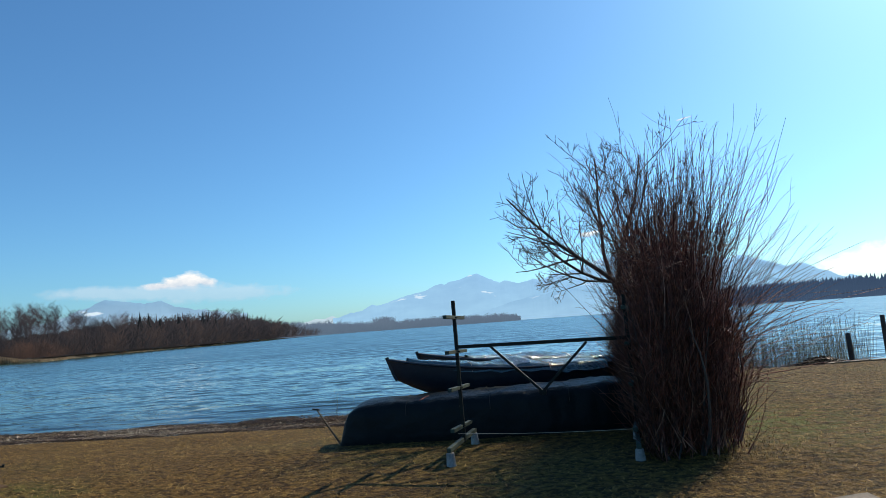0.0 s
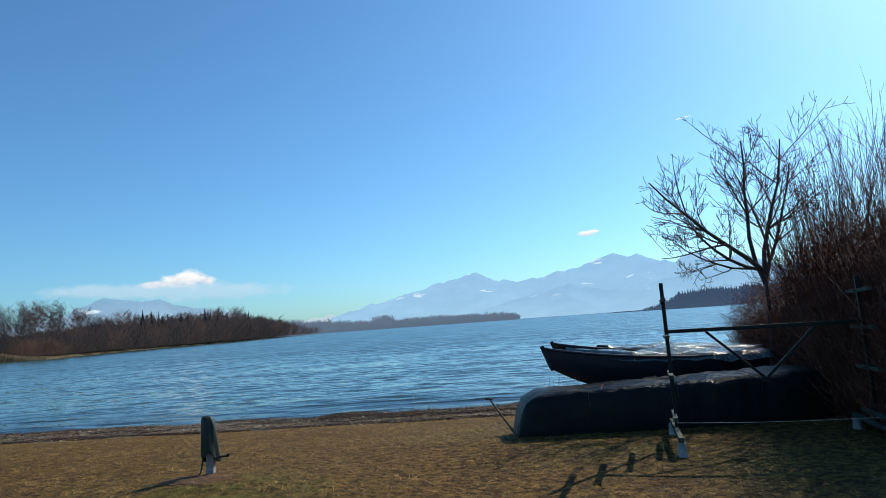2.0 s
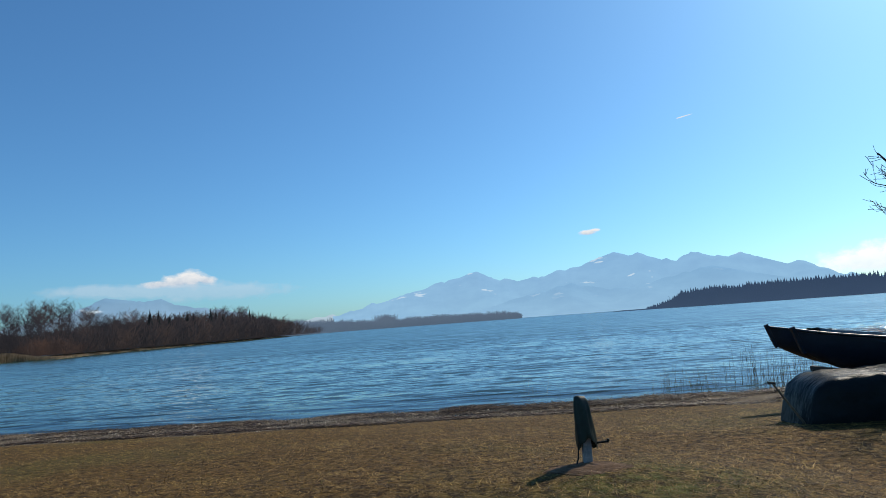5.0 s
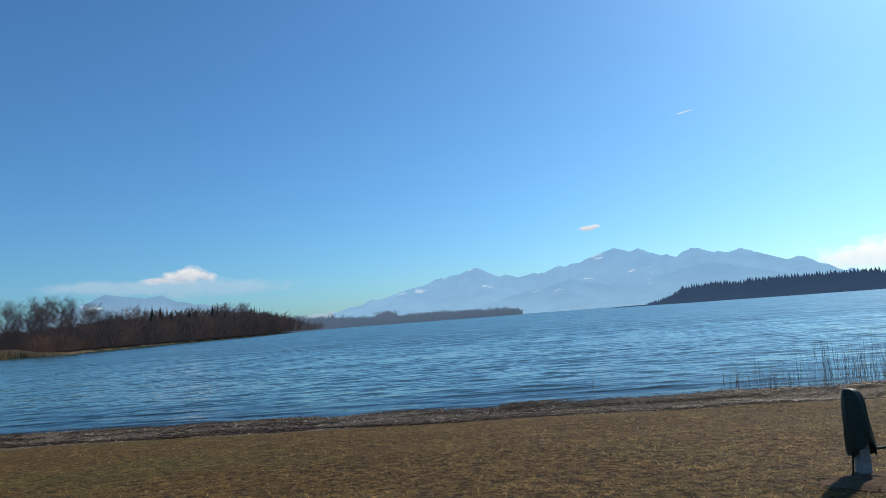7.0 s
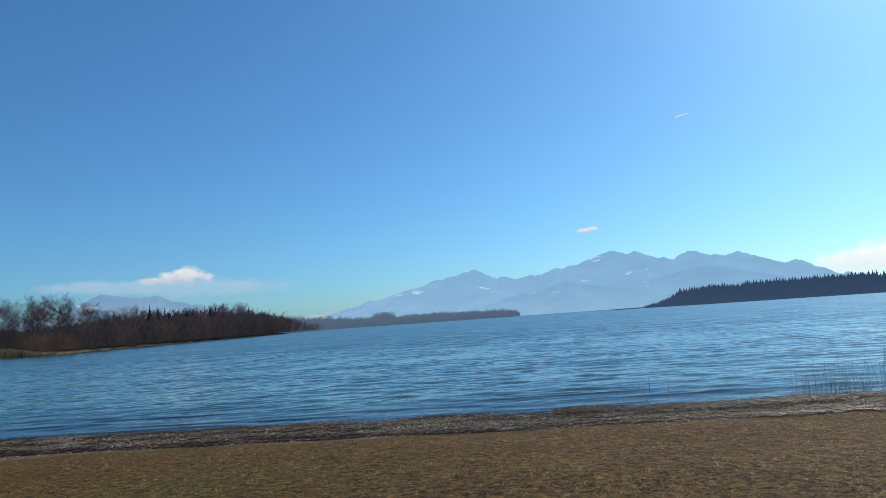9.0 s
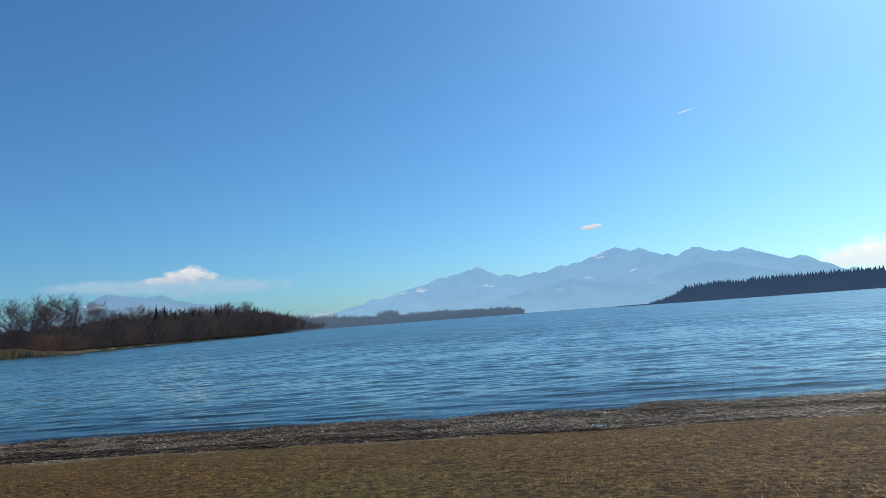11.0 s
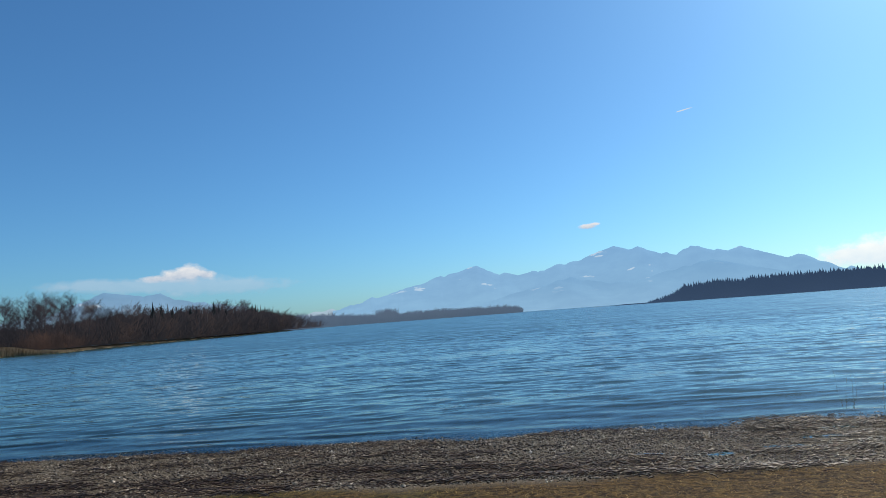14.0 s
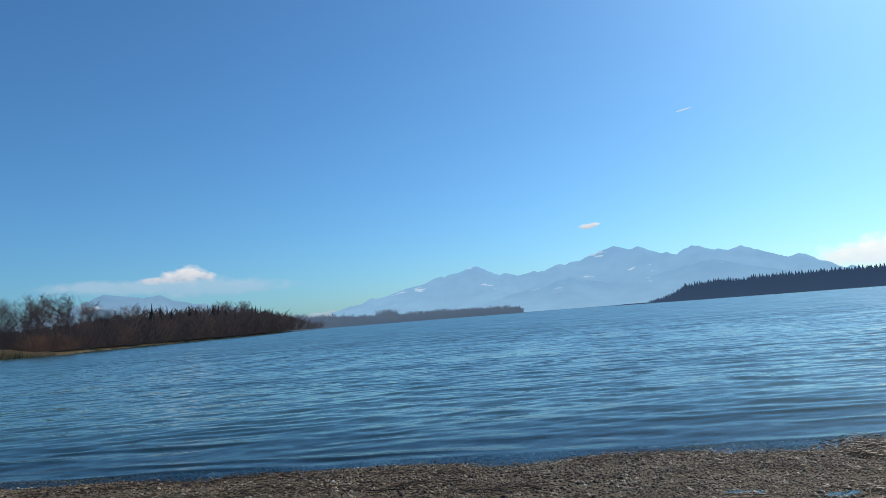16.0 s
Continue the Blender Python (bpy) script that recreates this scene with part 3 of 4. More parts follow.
def shore_wood(name, az0, az1, az_d, dist, az_e, elev, step, rows, material, label, kinds, bank=2.5, least=0.6):
    """A wood along a far shore: many single trees, stamped from a few grown ones, joined into one mass."""
    g = np.random.default_rng(len(name))
    V, F, n = [], [], 0
    for row in range(rows):
        az = az0
        while az < az1:
            d = np.interp(az, az_d, dist)
            dd = d + 14 + row * 12 + g.uniform(-4, 4)
            h = d * math.tan(radians(np.interp(az, az_e, elev))) * g.uniform(least, 1.1) * (0.85 + 0.05 * row) + 0.5
            v, f = kinds[int(g.integers(0, len(kinds)))]
            a = g.uniform(0, 6.28)
            c, s = math.cos(a), math.sin(a)
            w = v * (h * g.uniform(0.85, 1.15), h * g.uniform(0.85, 1.15), h)
            w = np.stack([w[:, 0] * c - w[:, 1] * s, w[:, 0] * s + w[:, 1] * c, w[:, 2]], -1)
            V.append(w + polar(np.array(az), np.array(dd), WATER + bank * 0.6)), F.append(f + n)
            n += len(v)
            az += math.degrees(step / d) * g.uniform(0.6, 1.4)
    return tagged(part(name, mesh_from(name, np.concatenate(V), np.concatenate(F)), material), label, "wood", kind="stuff")


def tri(q):
    return np.concatenate([q[:, [0, 1, 2]], q[:, [0, 2, 3]]])


bare = []
for sd in range(6):
    P, R = grow(1.0, 0.9 + 0.25 * (sd % 3), 300, 0.016, 40 + sd)
    v, q = sticks(P, np.maximum(R, 0.0026))
    bare.append((v, tri(q)))
brush = []
for sd in range(4):
    g = np.random.default_rng(80 + sd)
    b = np.zeros((110, 3))
    b[:, :2] = g.normal(0, 0.22, (110, 2))
    t = b + np.stack([g.normal(0, 0.22, 110), g.normal(0, 0.22, 110), g.uniform(0.5, 1.0, 110)], -1)
    P = np.stack([b, (b + t) / 2 + g.normal(0, 0.04, (110, 3)), t], 1)
    v, q = sticks(P, np.tile([0.03, 0.02, 0.008], (110, 1)))
    brush.append((v, tri(q)))
thicket = []
for sd in range(4):
    g = np.random.default_rng(180 + sd)
    k = 210
    b = np.stack([g.normal(0, 0.30, k), g.normal(0, 0.30, k), g.uniform(0, 0.55, k) ** 1.4], -1)
    t = b + np.stack([g.normal(0, 0.20, k), g.normal(0, 0.20, k), g.uniform(0.15, 0.45, k)], -1)
    P = np.stack([b, (b + t) / 2 + g.normal(0, 0.04, (k, 3)), t], 1)
    v, q = sticks(P, np.tile([0.020, 0.014, 0.005], (k, 1)))
    thicket.append((v, tri(q)))
firs = [spruce(60 + i, 1.0, 0.17 + 0.02 * i) for i in range(4)]

LEFT_AZ, LEFT_D = (-46, -34, -31, -27, -23, -18.7, -16, -14.2), (230, 295, 290, 340, 430, 540, 700, 930)
TOP_AZ, TOP_EL = (-46, -35, -33.4, -31.8, -30, -28.4, -27, -23.5, -20.5, -17.6, -16.4, -15.2, -13.5), (4.3, 3.9, 3.5, 4.1, 4.0, 3.3, 2.95, 2.9, 2.75, 2.7, 2.2, 1.55, 1.2)
# all far trees below glow a little, for the haze painted on them
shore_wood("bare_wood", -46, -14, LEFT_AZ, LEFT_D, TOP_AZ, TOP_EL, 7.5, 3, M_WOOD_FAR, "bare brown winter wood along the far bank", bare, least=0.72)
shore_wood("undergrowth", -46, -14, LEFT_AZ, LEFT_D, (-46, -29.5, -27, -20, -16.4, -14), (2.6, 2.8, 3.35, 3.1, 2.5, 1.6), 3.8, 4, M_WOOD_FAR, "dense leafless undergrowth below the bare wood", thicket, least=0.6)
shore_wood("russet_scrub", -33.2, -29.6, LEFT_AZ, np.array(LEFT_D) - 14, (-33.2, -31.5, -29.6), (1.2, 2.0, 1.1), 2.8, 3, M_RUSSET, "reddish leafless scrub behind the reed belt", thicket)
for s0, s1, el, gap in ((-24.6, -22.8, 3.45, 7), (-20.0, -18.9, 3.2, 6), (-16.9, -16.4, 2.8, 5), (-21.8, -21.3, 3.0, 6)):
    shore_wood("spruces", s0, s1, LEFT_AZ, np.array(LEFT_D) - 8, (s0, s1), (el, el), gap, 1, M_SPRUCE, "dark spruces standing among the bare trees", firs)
SPIT_AZ, SPIT_D = (-15, -12, -9.5, 0, 6.6), (850, 1150, 1450, 1800, 2000)
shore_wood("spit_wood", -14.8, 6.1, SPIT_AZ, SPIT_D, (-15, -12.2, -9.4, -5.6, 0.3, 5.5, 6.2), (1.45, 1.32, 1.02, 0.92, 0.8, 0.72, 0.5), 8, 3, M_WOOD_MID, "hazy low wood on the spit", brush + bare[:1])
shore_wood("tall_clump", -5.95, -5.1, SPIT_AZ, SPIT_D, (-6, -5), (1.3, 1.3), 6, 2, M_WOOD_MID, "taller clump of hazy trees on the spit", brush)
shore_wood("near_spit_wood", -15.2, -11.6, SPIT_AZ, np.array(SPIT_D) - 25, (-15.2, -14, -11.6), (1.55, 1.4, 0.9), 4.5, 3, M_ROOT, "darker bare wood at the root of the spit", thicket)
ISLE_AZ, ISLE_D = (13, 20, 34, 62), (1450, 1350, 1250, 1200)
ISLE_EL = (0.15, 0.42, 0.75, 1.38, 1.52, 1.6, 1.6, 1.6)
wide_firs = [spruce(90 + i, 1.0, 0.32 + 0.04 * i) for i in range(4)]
shore_wood("island_wood", 16.6, 62, ISLE_AZ, ISLE_D, (16.6, 17.6, 18.6, 19.5, 21.5, 25.6, 34, 62), ISLE_EL, 4.0, 4, M_ISLE, "haze-blue dark spruce wood on the island", wide_firs, 2.5, 0.88)
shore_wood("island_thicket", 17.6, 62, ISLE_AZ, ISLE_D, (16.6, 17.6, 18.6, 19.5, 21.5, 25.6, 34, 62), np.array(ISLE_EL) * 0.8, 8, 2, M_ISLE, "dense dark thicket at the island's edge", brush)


def lake_house(az, dist, turn):
    """A small white gabled house by the far water."""
    x, y, z = polar(np.array(az), np.array(dist), WATER + 1.5)
    ob = thing("lake_house", x, y, z, "small white gabled house among far bare trees", "house", "", turn)
    bm = bmesh.new()
    box(bm, 5.0, 6.0, 4.2, Matrix.Translation((0, 0, 2.1)))
    part("wall", bm, M_WHITEWASH, ob)
    part("roof", loft([[(-3.0, yy, 4.1), (3.0, yy, 4.1), (0, yy, 7.2)] for yy in (-3.4, 3.4)]), M_TILE, ob, "dark tiled gable roof")
    for wx_ in (-1.3, 1.3):
        bm = bmesh.new()
        box(bm, 0.9, 0.12, 1.2, Matrix.Translation((wx_, -3.05, 2.4)), 0.02)
        part("window", bm, M_HULL, ob, "dark window")


lake_house(-18.75, 545, 12)


def bank(name, az_d, dist, az0, az1, high, deep, label):
    """Low land at the far water's edge, rising from the lake and running back."""
    az = np.linspace(az0, az1, 160)
    d = np.interp(az, az_d, dist) + 3 * np.sin(az * 5) + 2 * np.sin(az * 13)
    taper = np.minimum(smooth01(az0, az0 + 0.8, az), 1 - smooth01(az1 - 0.8, az1, az)) * 0.8 + 0.2
    rows = []
    for k, z in ((0, -0.6), (2, 0.25), (8, 0.7), (14, 1.0), (deep, 1.1), (deep + 3, -0.6)):
        p = polar(az, d + k * taper, 0)
        p[:, 2] = WATER + z * high * (taper if z > 0 else 1)
        rows.append(p)
    n = len(az)
    j, i = np.meshgrid(np.arange(len(rows) - 1), np.arange(n - 1), indexing="ij")
    a = j * n + i
    me = mesh_from(name, np.concatenate(rows), np.stack([a, a + 1, a + 1 + n, a + n], -1).reshape(-1, 4), True)
    return me, label


me, lb = bank("far_bank", LEFT_AZ, LEFT_D, -46, -13.6, 1.1, 90, "")
tagged(part("far_bank", me, M_LAND), "low dry-grass bank at the far water's edge", "bank", kind="structure")
# spit and island shores share their woods' painted, glowing haze
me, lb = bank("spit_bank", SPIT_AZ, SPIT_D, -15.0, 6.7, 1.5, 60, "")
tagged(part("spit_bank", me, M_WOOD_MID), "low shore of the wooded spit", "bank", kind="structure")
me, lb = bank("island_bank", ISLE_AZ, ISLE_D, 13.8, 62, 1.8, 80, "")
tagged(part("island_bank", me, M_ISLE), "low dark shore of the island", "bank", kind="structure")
# reed belt at the near end of the far bank
g = np.random.default_rng(5)
az = g.uniform(-46, -29.5, 5200)
d = np.interp(az, LEFT_AZ, LEFT_D) + g.uniform(-20, -3, 5200)
b = polar(az, d, WATER - 0.2)
h = g.uniform(0.9, 1.5, 5200) * np.interp(az, [-46, -34, -32.4, -29.5], [2.6, 2.4, 1.2, 0.5])
t = b + np.stack([g.normal(0, 0.4, 5200), g.normal(0, 0.4, 5200), h], -1)
v, q = sticks(np.stack([b, t], 1), np.tile([0.22, 0.1], (5200, 1)))
tagged(part("reed_belt", mesh_from("reed_belt", v, q), M_FARREED), "tan reed belt in front of the far wood", "reeds", kind="stuff")

# ---- the hedge, the tree and the reeds ----


def shoots(base, tip, bend, r0, r1, g, k=5):
    """Upward-curving stems from base to tip, bowed by bend."""
    n = len(base)
    s = np.linspace(0, 1, k)[None, :, None]
    side = g.normal(0, 1, (n, 1, 3)) * bend
    P = base[:, None] + (tip - base)[:, None] * s + side * np.sin(s * np.pi) + g.normal(0, 0.012, (n, k, 3)) * (s > 0)
    R = r0[:, None] * (1 - s[..., 0]) + r1 * s[..., 0]
    return P, R


HX0, HY0, HX1, HY1 = -3.12, 10.9, -1.05, 20.3  # the hedge's line
g = np.random.default_rng(11)


def hedge_base(n, wide, lo=0.0, hi=1.0):
    s = g.uniform(lo, hi, n)
    x = HX0 + (HX1 - HX0) * s + g.uniform(-wide, wide, n)
    y = HY0 + (HY1 - HY0) * s + g.uniform(-0.2, 0.2, n)
    return np.stack([x, y, land(x, y) - 0.05], -1), s


hedge = thing("hedge", HX0, HY0, gz(HX0, HY0), "dense leafless red-brown hedge with whippy upright shoots", "hedge")
inv = hedge.matrix_world.inverted()


def under(parent, name, P, R, material, label="", sides=3):
    v, q = sticks(P, R, sides)
    o = parent.matrix_world.translation
    return part(name, mesh_from(name, v - np.array(o), q, True), material, parent, label)


# old stems
b, s = hedge_base(90, 0.40)
t = b + np.stack([g.normal(0, 0.18, 90), g.normal(0, 0.25, 90), g.uniform(1.2, 2.1, 90)], -1)
P, R = shoots(b, t, 0.08, g.uniform(0.012, 0.028, 90), 0.006, g, 6)
for k in range(len(P)):
    under(hedge, "stem", P[k:k + 1], R[k:k + 1], M_BARK, "", 5)
# the dense body
N = 11000
b, s = hedge_base(N, 0.6)
low = g.uniform(0, 1.35, N)
b[:, 2] += low
top = np.interp(s, [0, 0.25, 0.6, 1], [2.5, 2.75, 2.5, 2.1])
rise = np.minimum(g.uniform(0.4, 1.1, N), np.maximum(top - low, 0.15)) * g.uniform(0.6, 1.15, N)
t = b + np.stack([g.normal(0, 0.26, N), g.normal(0, 0.26, N), rise * 0.8], -1)
P, R = shoots(b, t, 0.07, g.uniform(0.004, 0.008, N), 0.0025, g, 4)
tagged(under(hedge, "twig_mass", P, R, M_TWIG), kind="stuff")
# fine cross twigs
N = 11000
b, s = hedge_base(N, 0.7)
b[:, 2] += g.uniform(0.3, 1, N) * np.interp(s, [0, 0.25, 0.6, 1], [2.7, 3.0, 2.6, 2.1])
t = b + g.normal(0, 0.19, (N, 3)) + np.array([0, 0, 0.06])
P, R = shoots(b, t, 0.02, g.uniform(0.0025, 0.005, N), 0.0015, g, 3)
tagged(under(hedge, "fine_twig_mass", P, R, M_TWIG), kind="stuff")
N = 6000
b, s = hedge_base(N, 0.55, 0.0, 0.3)
low = g.uniform(0, 1.6, N)
b[:, 2] += low
t = b + np.stack([g.normal(0, 0.13, N), g.normal(0, 0.15, N), g.uniform(0.25, 0.8, N)], -1)
P, R = shoots(b, t, 0.04, g.uniform(0.004, 0.009, N), 0.003, g, 3)
tagged(under(hedge, "inner_twig_mass", P, R, M_TWIG), kind="stuff")
# tall straight shoots, fanning out at the top
N = 900
b, s = hedge_base(N, 0.38, 0.0, 0.62)
b[:, 2] += g.uniform(0.9, 1.8, N)
fan = g.normal(0.07, 0.27, N)
ln = g.uniform(0.9, 3.0, N) * np.interp(s, [0, 0.2, 0.62], [0.9, 1.1, 0.95])
t = b + np.stack([fan * ln, g.normal(0, 0.12, N) * ln, ln], -1)
P, R = shoots(b, t, 0.05, g.uniform(0.0045, 0.009, N), 0.0025, g, 6)
tagged(under(hedge, "tall_shoot_mass", P, R, M_TWIG), kind="stuff")
i = g.integers(0, N, 5200)
k = g.uniform(0.25, 0.95, 5200)
q = np.minimum((k * 5).astype(int), 4)
b = P[i, q] + (P[i, q + 1] - P[i, q]) * (k * 5 - q)[:, None]
d = P[i, 5] - P[i, 0]
d /= np.linalg.norm(d, axis=1, keepdims=True)
t = b + (d + g.normal(0, 0.38, (5200, 3))) * g.uniform(0.12, 0.45, 5200)[:, None]
P2, R2 = shoots(b, t, 0.015, g.uniform(0.0025, 0.004, 5200), 0.0015, g, 4)
tagged(under(hedge, "side_shoot_mass", P2, R2, M_TWIG), kind="stuff")
# straight whips raying out over the lawn on the open side
N = 300
b, s = hedge_base(N, 0.2, 0.0, 0.35)
b[:, 0] += 0.3
b[:, 2] += g.uniform(0.5, 1.7, N)
el = g.uniform(0.12, 1.25, N)
ln = g.uniform(0.7, 2.3, N)
t = b + np.stack([np.cos(el) * ln, g.normal(0, 0.25, N), np.sin(el) * ln], -1)
P, R = shoots(b, t, 0.035, g.uniform(0.004, 0.006, N), 0.002, g, 6)
P[:, :, 2] += 0.05 * np.sin(np.linspace(0, np.pi, 6))[None]
tagged(under(hedge, "whip_mass", P, R, M_TWIG), kind="stuff")
# gnarled old stems at the open end
for k in range(4):
    x0, y0 = -2.35 + 0.12 * k, 11.6 + 0.5 * k
    pts = np.array([[x0, y0, gz(x0, y0) - 0.05]] + [[x0 + 0.10 * math.sin(2.1 * i + k) + 0.05 * i, y0 + 0.06 * i, gz(x0, y0) + 0.34 * i] for i in range(1, 7)])
    under(hedge, "gnarled_stem", pts[None], np.linspace(0.045, 0.014, 7)[None], M_BARK, "", 7)


def bare_tree(x, y, height, seed, limbs, label):
    """A small many-limbed tree: trunk, arching limbs and upturned twigs."""
    g = np.random.default_rng(seed)
    z0 = gz(x, y)
    tree = thing("bare_tree", x, y, z0, label, "tree")
    P, R, lev = [], [], []

    def branch(a, d, ln, r, level):
        k = 7
        pts, rad = [np.array(a, float)], [r]
        d = np.array(d, float)
        for i in range(1, k):
            d = d + g.normal(0, 0.10, 3) + np.array([0, 0, 0.07 if level else 0.0])
            d /= np.linalg.norm(d)
            pts.append(pts[-1] + d * ln / (k - 1))
            rad.append(r * (1 - 0.72 * i / (k - 1)))
        P.append(pts), R.append(rad), lev.append(level)
        if level >= 4:
            return
        for _ in range((0, 8, 6, 3)[level]):
            q = int(g.integers(2, k - 1))
            dd = np.array(pts[q + 1]) - pts[q]
            dd /= np.linalg.norm(dd)
            side = g.normal(0, 1, 3)
            side -= dd * side.dot(dd)
            side /= np.linalg.norm(side)
            nd = dd * 0.62 + side * 0.72 + np.array([0, 0, 0.12])
            branch(pts[q], nd / np.linalg.norm(nd), ln * g.uniform(0.28, 0.52), rad[q] * 0.6, level + 1)

    branch((0, 0, -0.1), (-0.06, 0, 1), 0.56 * height, 0.085, 0)
    top = P[0][-1]
    for d, ln, r in limbs:
        d = np.array(d)
        branch(np.array(top) + (0, 0, g.uniform(-0.35, 0.0)), d / np.linalg.norm(d), ln * height, r, 1)
    P, R, lev = np.array(P), np.maximum(np.array(R), 0.0052), np.array(lev)
    for name, level, sides in (("trunk", 0, 10), ("limb", 1, 6), ("branch", 2, 4)):
        for k in np.nonzero(lev == level)[0]:
            v, q = sticks(P[k:k + 1], R[k:k + 1], sides)
            part(name, mesh_from(name, v, q, True), M_BARK, tree)
    v, q = sticks(P[lev > 2], R[lev > 2], 3)
    tagged(part("twig_crown", mesh_from("twig_crown", v, q, True), M_BARK, tree), kind="stuff")
    return tree


bare_tree(-2.55, 16.4, 5.0, 21, (((-1.0, -0.1, -0.05), 0.40, 0.030), ((-0.97, -0.1, 0.24), 0.50, 0.040), ((-0.78, -0.1, 0.62), 0.60, 0.052), ((-0.35, 0.1, 1), 0.60, 0.050), ((0.0, 0.2, 1), 0.62, 0.050), ((0.35, 0.0, 1), 0.52, 0.042), ((0.1, -0.35, 0.9), 0.46, 0.036)),
          "bare grey small tree with upturned twigs behind the boats")


def reed_patch(name, x0, x1, y0, y1, n, h0, h1, seed, label, clump=0):
    g = np.random.default_rng(seed)
    x, y = g.uniform(x0, x1, n), g.uniform(y0, y1, n)
    if clump:
        c = g.integers(0, clump, n)
        cx, cy = g.uniform(x0, x1, clump), g.uniform(y0, y1, clump)
        x, y = cx[c] + g.normal(0, 0.45, n), cy[c] + g.normal(0, 0.3, n)
    b = np.stack([x, y, np.maximum(land(x, y), WATER - 0.4) - 0.03], -1)
    h = g.uniform(h0, h1, n) + (WATER - b[:, 2]).clip(0)
    t = b + np.stack([g.normal(0, 0.10, n) * h, g.normal(0, 0.10, n) * h, h], -1)
    P, R = shoots(b, t, 0.03, g.uniform(0.004, 0.007, n), 0.002, g, 5)
    broke = g.uniform(0, 1, n) < 0.2
    P[broke, 4] = P[broke, 3] + np.stack([g.normal(0, 0.25, broke.sum()), g.normal(0, 0.2, broke.sum()), g.uniform(-0.25, 0.05, broke.sum())], -1)
    v, q = sticks(P, R)
    return tagged(part(name, mesh_from(name, v, q), M_REED), label, "reeds", kind="stuff")


reed_patch("reeds", 2.4, 7.4, 24.0, 25.8, 1300, 1.3, 2.3, 1, "tall dry reeds standing off the lawn's bank")
reed_patch("reeds", -3.4, 3.0, 26.6, 29.0, 260, 0.5, 1.5, 2, "thin dry reeds standing in shallow water", 9)
reed_patch("reeds", -8.0, -3.4, 26.4, 28.0, 75, 0.3, 1.0, 3, "scattered reed stalks in the shallows", 8)
reed_patch("reeds", -10.8, -9.8, 27.2, 27.9, 5, 0.7, 0.95, 6, "few single tall reed stalks in the shallows")
reed_patch("reed_stubs", -11.5, 1.0, 25.2, 26.4, 420, 0.06, 0.24, 4, "short cut reed stubs along the waterline")

# ---- the boats ----


def covered_boat(x0, x1, yc, half, top, label):
    """A long boat stored keel up under a taut dark tarpaulin that hangs down to the turf."""
    g = np.random.default_rng(3)
    length = x1 - x0
    z0 = gz((x0 + x1) / 2, yc)
    ob = thing("covered_boat", x0, yc, z0, label, "boat")
    rings = []
    n = 60
    for i in range(n + 1):
        s = i / n
        x = length * s
        end = min(1.0, s / 0.085)
        far = min(1.0, (1 - s) / 0.05)
        k = math.sqrt(max(0.0, 1 - (1 - min(end, far)) ** 2))
        h = (top - z0) * (0.86 + 0.14 * s) * (0.60 + 0.40 * k)
        w = half * (0.80 + 0.20 * math.sin(min(1, s * 1.6) * math.pi / 2)) * (0.82 + 0.18 * k)
        ring = []
        base = land(np.array(x0 + x), np.array(yc)) - z0
        for t, zz in ((-0.96, -0.10), (-1.0, 0.08), (-1.01, 0.25), (-1.0, 0.45), (-0.985, 0.65), (-0.955, 0.80), (-0.89, 0.90), (-0.78, 0.955), (-0.6, 0.975), (-0.3, 0.99), (0, 1.0),
                      (0.3, 0.99), (0.6, 0.975), (0.78, 0.955), (0.89, 0.90), (0.955, 0.8), (0.985, 0.65), (1.0, 0.45), (1.01, 0.25), (1.0, 0.08), (0.96, -0.10)):
            wrinkle = 0.012 * math.sin(7 * x + 5 * t) + 0.008 * math.sin(19 * x - 9 * t + 2) + 0.006 * math.sin(41 * x + 3 * zz)
            sag = -0.03 * (0.5 + 0.5 * math.cos(x * 2 * math.pi / 1.25)) * (abs(t) < 0.7)
            ring.append((x - (0.10 * (1 - zz) if s < 0.02 else 0), w * t + wrinkle * (1 if zz < 0.9 else 0.3), max(h * zz, base - 0.02 + 0 * zz) + sag + (wrinkle * 0.8 if zz > 0.85 else 0)))
        rings.append(ring)
    part("cover", loft(rings, closed=False), M_TARP, ob, "wrinkled dark tarpaulin")
    for s in (0.22, 0.50, 0.78):
        bm = bmesh.new()
        i = int(s * n)
        pts = [Vector(p) + Vector((0.02 * math.sin(k), -0.012 if k < 7 else 0, 0.012)) for k, p in enumerate(rings[i]) if 4 <= k <= 16]
        for a, b in zip(pts, pts[1:]):
            rod(bm, a, b, 0.004, sides=5)
        part("lashing", bm, M_DARKWOOD, ob, "thin dark lashing over the cover")
    bm = bmesh.new()
    p = Vector(rings[int(0.27 * n)][8]) + Vector((0, 0, 0.015))
    rod(bm, p, p + Vector((0.10, 0.35, 0.02)), 0.008, sides=6)
    rod(bm, p, p + Vector((-0.06, -0.10, -0.03)), 0.008, sides=6)
    part("tie", bm, M_REDROPE, ob, "faded red tie")
    return ob


covered_boat(-7.84, -3.0, 14.28, 0.68, 0.40, "overturned boat under a dark wrinkled tarpaulin on the turf")


